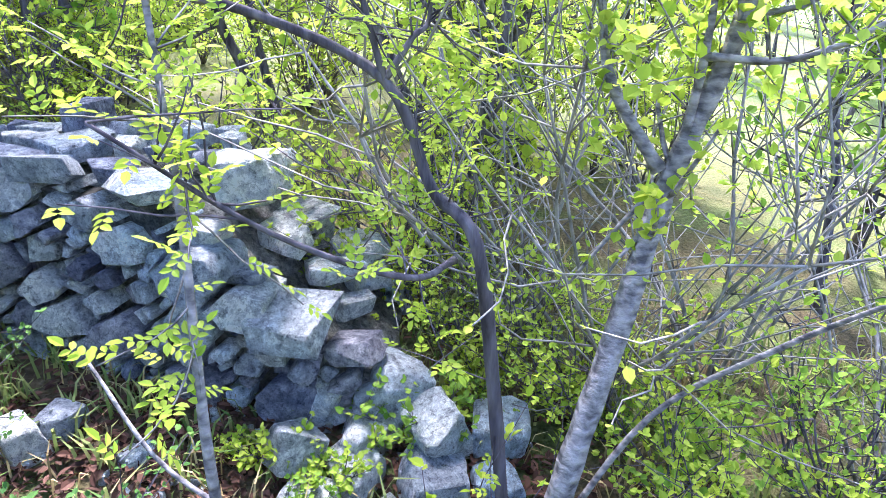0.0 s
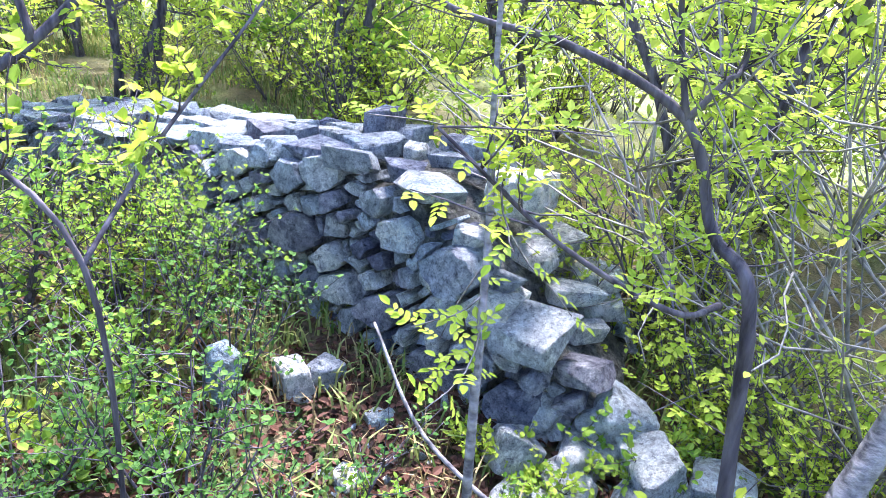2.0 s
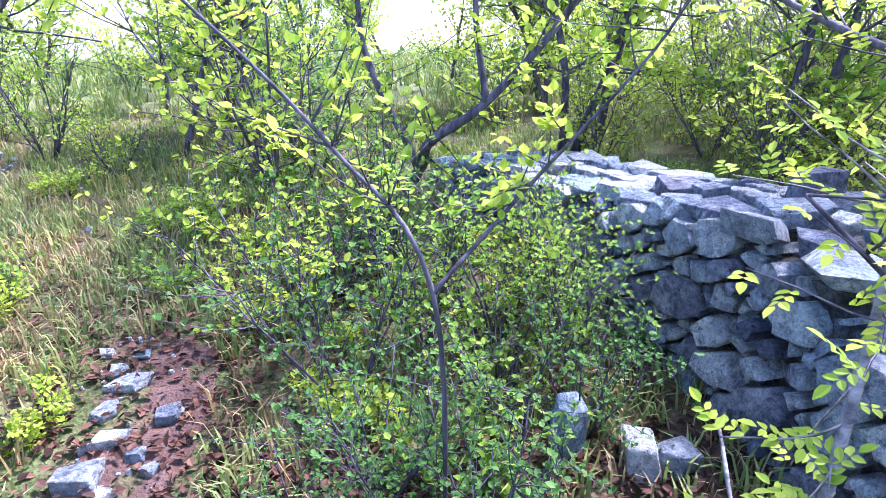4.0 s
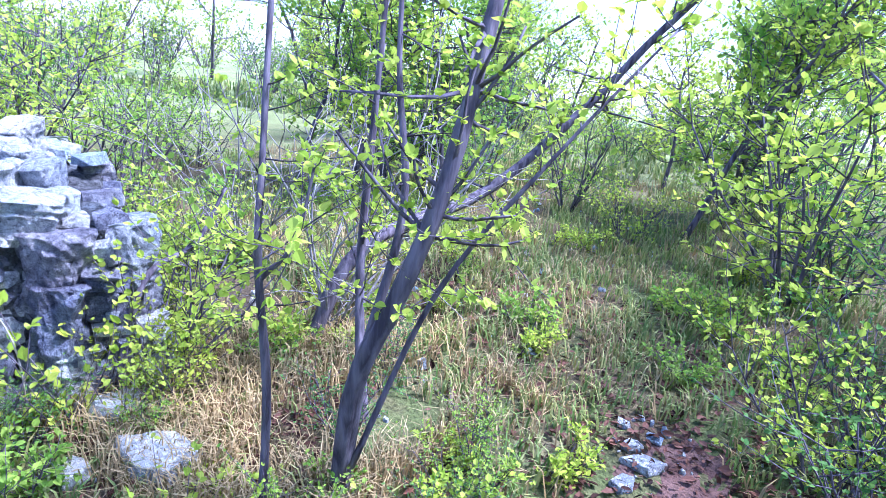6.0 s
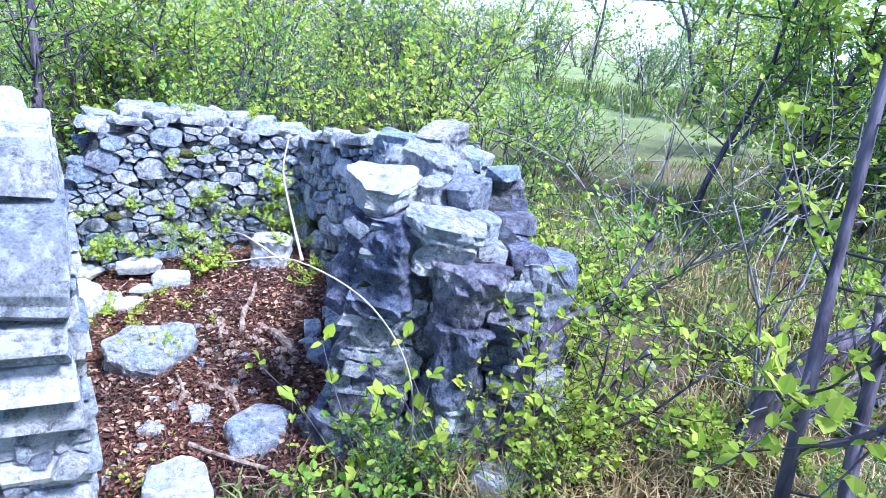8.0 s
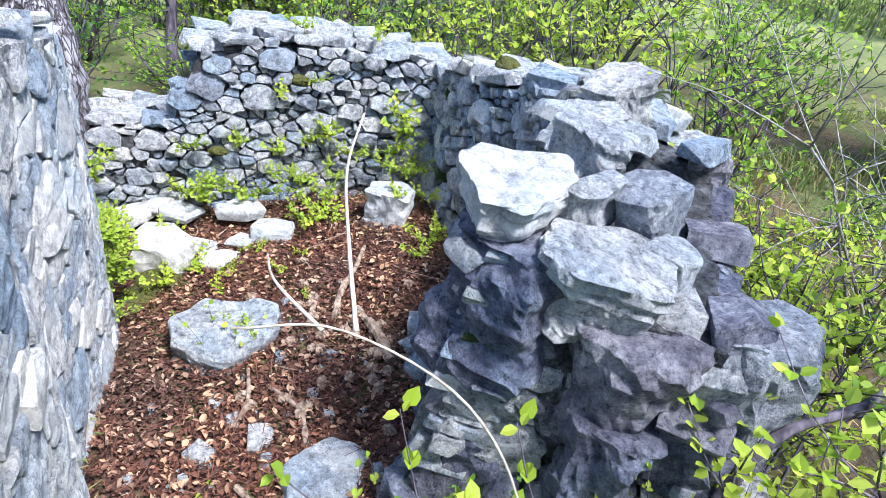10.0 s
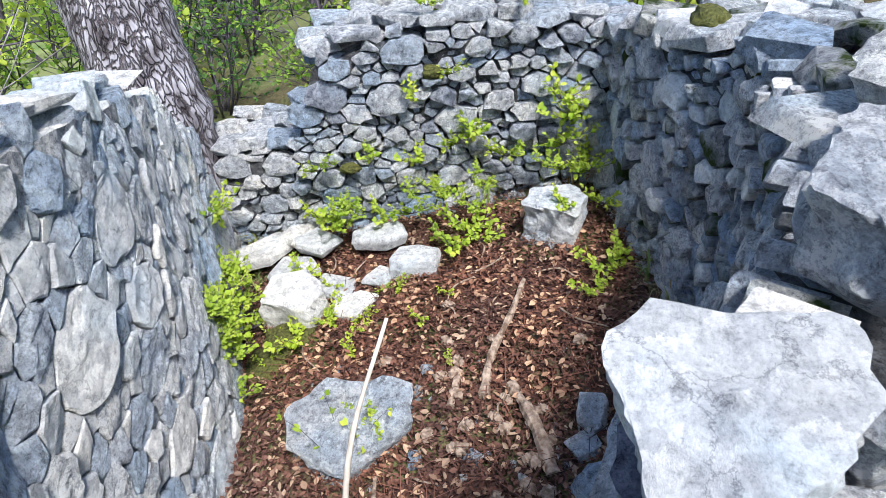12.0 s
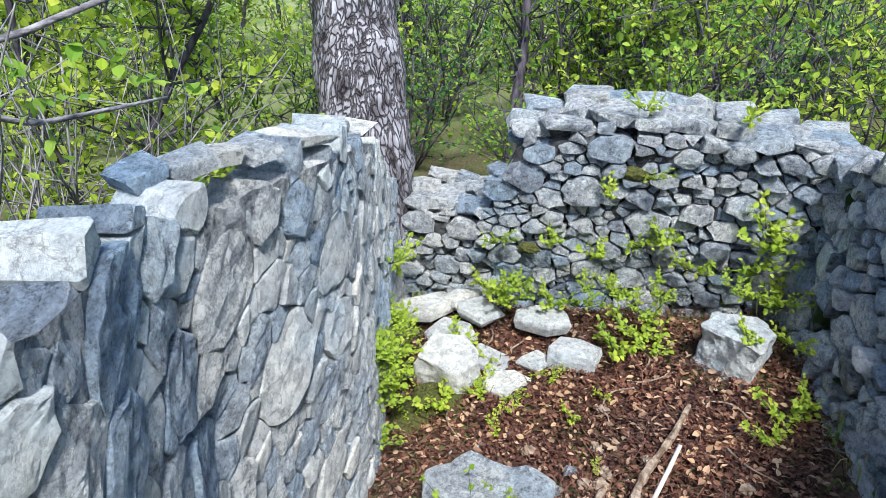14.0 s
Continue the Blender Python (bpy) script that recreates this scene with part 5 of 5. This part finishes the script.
def grass(count, size, mat, seed, label, name, region, wide=0.05):
    r = random.Random(seed)
    verts, faces = [], []
    placed = 0
    while placed < count:
        x, y = r.uniform(region[0], region[1]), r.uniform(region[2], region[3])
        dens = noise.noise((x * 1.4, y * 1.4, seed))
        if -1.6 < x < 0.4 and 0.5 < y < 2.0 and r.random() < 0.75:
            continue
        if in_ruin(x, y) or on_path(x, y) or dens < -0.15 + r.uniform(-0.2, 0.2):
            continue
        placed += 1
        z = gz(x, y)
        for _ in range(6):
            h, a = size * r.uniform(0.4, 1.2), r.uniform(0, 6.28)
            lean = r.uniform(0.2, 1.1) * h
            bx, by = x + r.gauss(0, 0.03), y + r.gauss(0, 0.03)
            dx, dy = math.cos(a), math.sin(a)
            w = size * wide
            b = len(verts)
            verts += [(bx - dy * w, by + dx * w, z - 0.01), (bx + dy * w, by - dx * w, z - 0.01),
                      (bx + dx * lean * 0.4 + dy * w * 0.7, by + dy * lean * 0.4 - dx * w * 0.7, z + h * 0.7), (bx + dx * lean * 0.4 - dy * w * 0.7, by + dy * lean * 0.4 + dx * w * 0.7, z + h * 0.7),
                      (bx + dx * lean, by + dy * lean, z + h * 0.85)]
            faces += [(b, b + 1, b + 2, b + 3), (b + 3, b + 2, b + 4)]
    ob = new(name, from_lists(name, verts, faces, mat))
    tagged(ob, label, "grass", "", "stuff")


grass(11000, 0.12, GRASS, 1, "tufts of green grass on the woodland floor", "grass", (-8, 2, -3, 8))
grass(700, 0.13, STRAW, 12, "dry bleached grass between path and ruin", "straw_grass", (-5.6, -2.6, 1.2, 4.6), 0.03)
grass(2200, 0.15, STRAW, 2, "dry straw-coloured grass on the woodland floor", "dry_grass", (-8, 2, -3, 8), 0.03)
grass(900, 0.17, STRAW, 13, "long dry straw beside the ruin's wall", "wall_straw", (-4.3, -2.9, 1.0, 2.6), 0.022)
grass(90, 0.13, GRASS, 21, "thick green grass at the broken wall's foot", "wall_foot_grass", (-1.7, 0.2, 0.7, 2.0))
grass(60, 0.13, STRAW, 22, "dry grass at the broken wall's foot", "wall_foot_straw", (-1.7, 0.2, 0.7, 2.0), 0.03)
grass(3000, 0.26, GRASS, 7, "tall grass up the slope", "slope_grass", (-16, 2, 7.5, 17))


def litter(count, size, seed, region, test, name, label):
    r = random.Random(seed)
    verts, faces = [], []
    placed = 0
    while placed < count:
        x, y = r.uniform(region[0], region[1]), r.uniform(region[2], region[3])
        if not test(x, y, r):
            continue
        placed += 1
        d = Vector((r.gauss(0, 1), r.gauss(0, 1), r.gauss(0, 0.25))).normalized()
        leaf_lists(Vector((x, y, gz(x, y) + r.uniform(0.012, 0.04))), d, Vector((r.gauss(0, 0.5), r.gauss(0, 0.5), 1)), size * r.uniform(0.5, 1.3), verts, faces, r.uniform(0.16, 0.36))
    tagged(new(name, from_lists(name, verts, faces, LITTER)), label, "dead leaves", "", "stuff")


litter(38000, 0.022, 3, (-6.9, -4.3, -0.8, 1.2), lambda x, y, r: in_ruin(x, y) or r.random() < 0.15, "leaf_litter", "brown dead oak leaves carpeting the ruin's floor")
litter(900, 0.04, 9, (-2.6, -1.7, 1.3, 2.9), lambda x, y, r: True, "path_litter", "dead leaves scattered on the earth path")
litter(5000, 0.05, 4, (-5, 1.2, -0.5, 4), lambda x, y, r: noise.noise((x, y, 3.3)) > -0.1, "woodland_litter", "scattered brown dead leaves under the trees")


litter(9000, 0.04, 14, (-1.8, 0.5, 0.4, 2.0), lambda x, y, r: True, "wall_litter", "red-brown dead leaves below the broken wall")
litter(1500, 0.04, 15, (-4.3, -3.4, 1.0, 2.2), lambda x, y, r: True, "jamb_litter", "red-brown dead leaves beside the ruin's wall")


def pale_fragments():
    r = random.Random(31)
    verts, faces = [], []
    while len(faces) < 6400:
        x, y = r.uniform(-6.8, -4.4), r.uniform(-0.6, 1.15)
        if in_ruin(x, y):
            d = Vector((r.gauss(0, 1), r.gauss(0, 1), r.gauss(0, 0.2))).normalized()
            leaf_lists(Vector((x, y, gz(x, y) + r.uniform(0.03, 0.045))), d, Vector((r.gauss(0, 0.4), r.gauss(0, 0.4), 1)), 0.03 * r.uniform(0.4, 1.3), verts, faces, r.uniform(0.16, 0.36))
    tagged(new("pale_leaf_fragments", from_lists("pale_leaf_fragments", verts, faces, PALE_LITTER)), "pale tan leaf fragments scattered over the ruin's floor", "dead leaves", "", "stuff")


pale_fragments()


# ---- bare earth: the path and the floor of the ruin ----
def earth_patch(name, label, cx, cy, rx, ry, seed, lift=0.012):
    verts, faces, rings, n = [(cx, cy, gz(cx, cy) + lift)], [], 9, 40
    for k in range(1, rings + 1):
        for i in range(n):
            a = 2 * math.pi * i / n
            q = k / rings * (1 + 0.28 * noise.noise((math.cos(a) * 2, math.sin(a) * 2, seed)))
            x, y = cx + rx * q * math.cos(a), cy + ry * q * math.sin(a)
            verts.append((x, y, gz(x, y) + (lift + 0.012 + 0.015 * noise.noise((x * 7, y * 7, seed)) if k < rings else -0.03)))
    for i in range(n):
        faces.append((0, 1 + i, 1 + (i + 1) % n))
        for k in range(rings - 1):
            b, c = 1 + k * n, 1 + (k + 1) * n
            faces.append((b + i, c + i, c + (i + 1) % n, b + (i + 1) % n))
    tagged(new(name, from_lists(name, verts, faces, EARTH, True)), label, "ground", "", "structure")


earth_patch("path", "trodden red earth path between the grasses", -2.08, 2.15, 0.23, 0.72, 1, -0.01)
earth_patch("floor", "reddish earth floor of the roofless ruin", -5.6, 0.35, 1.25, 0.75, 2, -0.012)


def pebbles(name, label, count, region, seed):
    r = random.Random(seed)
    verts, faces = [], []
    for _ in range(count):
        me = r.choice(rock_meshes(STONE_PALE))
        x, y, s = r.uniform(*region[:2]), r.uniform(*region[2:]), 0.012 + 0.04 * r.random() ** 3
        m = pose(x, y, gz(x, y) + s * 0.3, r.uniform(0, 360), r.uniform(0, 360), 0) @ Matrix.Diagonal((s * 1.4, s, s * 0.7, 1))
        b = len(verts)
        verts += [tuple(m @ v.co) for v in me.vertices]
        faces += [tuple(b + i for i in f.vertices) for f in me.polygons]
    tagged(new(name, from_lists(name, verts, faces, STONE_PALE)), label, "pebbles", "", "stuff")


pebbles("path_pebbles", "small pale pebbles on the earth path", 60, (-2.5, -1.8, 1.4, 2.8), 1)
pebbles("rubble_chips", "small pale stone chips among the leaf litter", 140, (-5.8, -4.6, -0.1, 1.1), 2)
pebbles("scree_chips", "pale stone chips below the broken wall", 220, (-0.5, 0.6, 0.5, 1.6), 3)
pebbles("scattered_chips", "pale stone chips scattered in the grass", 200, (-5.0, -3.0, 0.4, 6.0), 4)


# ---- on the ruin's floor: dead wood, cones, needles ----
def dead_wood(label, pts, r0, r1, seed):
    r = random.Random(seed)
    line = smooth_line([(x, y, gz(x, y) + z) for x, y, z in pts], 6)
    rad = [(r0 + (r1 - r0) * i / (len(line) - 1)) * r.uniform(0.75, 1.25) for i in range(len(line))]
    verts, faces = tube_lists(line, rad, 8)
    tagged(new("dead_wood", from_lists("dead_wood", verts, faces, ROTTEN)), label, "dead wood", "dead wood on the floor")


dead_wood("split grey dead branch lying on leaf litter", [(-6.15, 0.68, 0.04), (-5.95, 0.63, 0.05), (-5.75, 0.56, 0.04), (-5.58, 0.54, 0.03)], 0.009, 0.018, 1)
dead_wood("splintered pale piece of rotten log", [(-5.62, 0.63, 0.03), (-5.45, 0.7, 0.05), (-5.28, 0.75, 0.03)], 0.018, 0.024, 2)
dead_wood("short broken stick on the litter", [(-5.2, 0.3, 0.03), (-5.05, 0.42, 0.04), (-4.9, 0.45, 0.03)], 0.008, 0.01, 3)
dead_wood("thin bark strip on the litter", [(-5.7, 0.45, 0.03), (-5.55, 0.43, 0.03)], 0.018, 0.012, 4)
dead_wood("thin crooked stick on the litter", [(-5.0, 0.2, 0.02), (-5.1, 0.24, 0.05), (-5.3, 0.22, 0.03)], 0.009, 0.007, 5)
dead_wood("pale broken stick by the entrance", [(-4.75, 0.25, 0.04), (-4.62, 0.35, 0.06), (-4.5, 0.5, 0.05)], 0.01, 0.008, 6)
for k in range(16):
    x, y, a, l = rng.uniform(-6.5, -4.8), rng.uniform(-0.2, 1.0), rng.uniform(0, 6.28), rng.uniform(0.08, 0.22)
    dead_wood("thin fallen twig on dead leaves", [(x, y, 0.025), (x + 0.5 * l * math.cos(a), y + 0.5 * l * math.sin(a), 0.04), (x + l * math.cos(a + 0.3), y + l * math.sin(a + 0.3), 0.025)], 0.004, 0.003, 10 + k)


def cone_mesh():
    r = random.Random(8)
    verts, faces, rings, n = [], [], 8, 9
    for k in range(rings):
        t = k / (rings - 1)
        base = 0.018 * math.sin(math.pi * (0.12 + 0.85 * t)) ** 0.8
        for i in range(n):
            a = 2 * math.pi * (i + 0.5 * (k % 2)) / n
            q = base * (1.25 if (i + k) % 2 else 0.75)
            verts.append((q * math.cos(a), (t - 0.5) * 0.055, q * math.sin(a)))
    for k in range(rings - 1):
        for i in range(n):
            a, b = k * n + i, k * n + (i + 1) % n
            faces.append((a, b, b + n, a + n))
    faces += [tuple(range(n))[::-1], tuple((rings - 1) * n + i for i in range(n))]
    return from_lists("pine_cone", verts, faces, ROTTEN)


cone = cone_mesh()
for k in range(46):
    x, y = rng.gauss(-5.35, 0.32), rng.gauss(0.5, 0.28)
    if not (-6.3 < x < -4.7 and -0.15 < y < 0.95):
        continue
    ob = new("pine_cone", cone)
    ob.matrix_basis = pose(x, y, gz(x, y) + 0.036, rng.uniform(-25, 25), rng.uniform(0, 360), rng.uniform(0, 360))
    tagged(ob, "dark open pine cone lying on dead leaves", "pine cone", "pine cones")


def needles():
    r = random.Random(6)
    verts, faces = [], []
    for _ in range(2200):
        x, y = r.uniform(-6.8, -4.4), r.uniform(-0.6, 1.15)
        a, l, z = r.uniform(0, 6.28), r.uniform(0.05, 0.14), gz(x, y) + r.uniform(0.03, 0.05)
        c, s, w = math.cos(a), math.sin(a), 0.0012
        b = len(verts)
        e = r.uniform(-0.012, 0.02)
        verts += [(x - s * w, y + c * w, z), (x + s * w, y - c * w, z), (x + c * l + s * w, y + s * l - c * w, z + e), (x + c * l - s * w, y + s * l + c * w, z + e)]
        faces.append((b, b + 1, b + 2, b + 3))
    tagged(new("needle_litter", from_lists("needle_litter", verts, faces, LITTER)), "dry needles and fine stalks strewn over dead leaves", "litter", "", "stuff")


needles()


def moss_cushion(x, y, z, a, b, h, seed):
    bm = bmesh.new()
    bmesh.ops.create_icosphere(bm, subdivisions=4, radius=1)
    for v in bm.verts:
        v.co = v.co * (1 + 0.22 * noise.noise(v.co * 3 + Vector((seed, 0, 0))) + 0.06 * noise.noise(v.co * 14))
        v.co = Vector((v.co.x * a, v.co.y * b, v.co.z * h))
    ob = part("moss_cushion", bm, MOSS, smooth=True)
    ob.matrix_world = pose(x, y, z)
    tagged(ob, "olive green moss cushion on stone", "moss", "moss cushions")


for k, (x, y, z, a, b, h) in enumerate(((-6.3, 1.27, 1.05, 0.1, 0.06, 0.05), (-5.95, 1.33, 0.98, 0.05, 0.03, 0.05), (-5.95, -0.24, 0.0, 0.09, 0.11, 0.03), (-5.83, -0.3, -0.02, 0.1, 0.09, 0.03), (-6.7, -0.1, 0.34, 0.03, 0.05, 0.025), (-5.3, 1.05, 0.17, 0.1, 0.07, 0.05), (-6.8, 0.3, 0.74, 0.03, 0.05, 0.03))):
    moss_cushion(x, y, z, a, b, h, k)
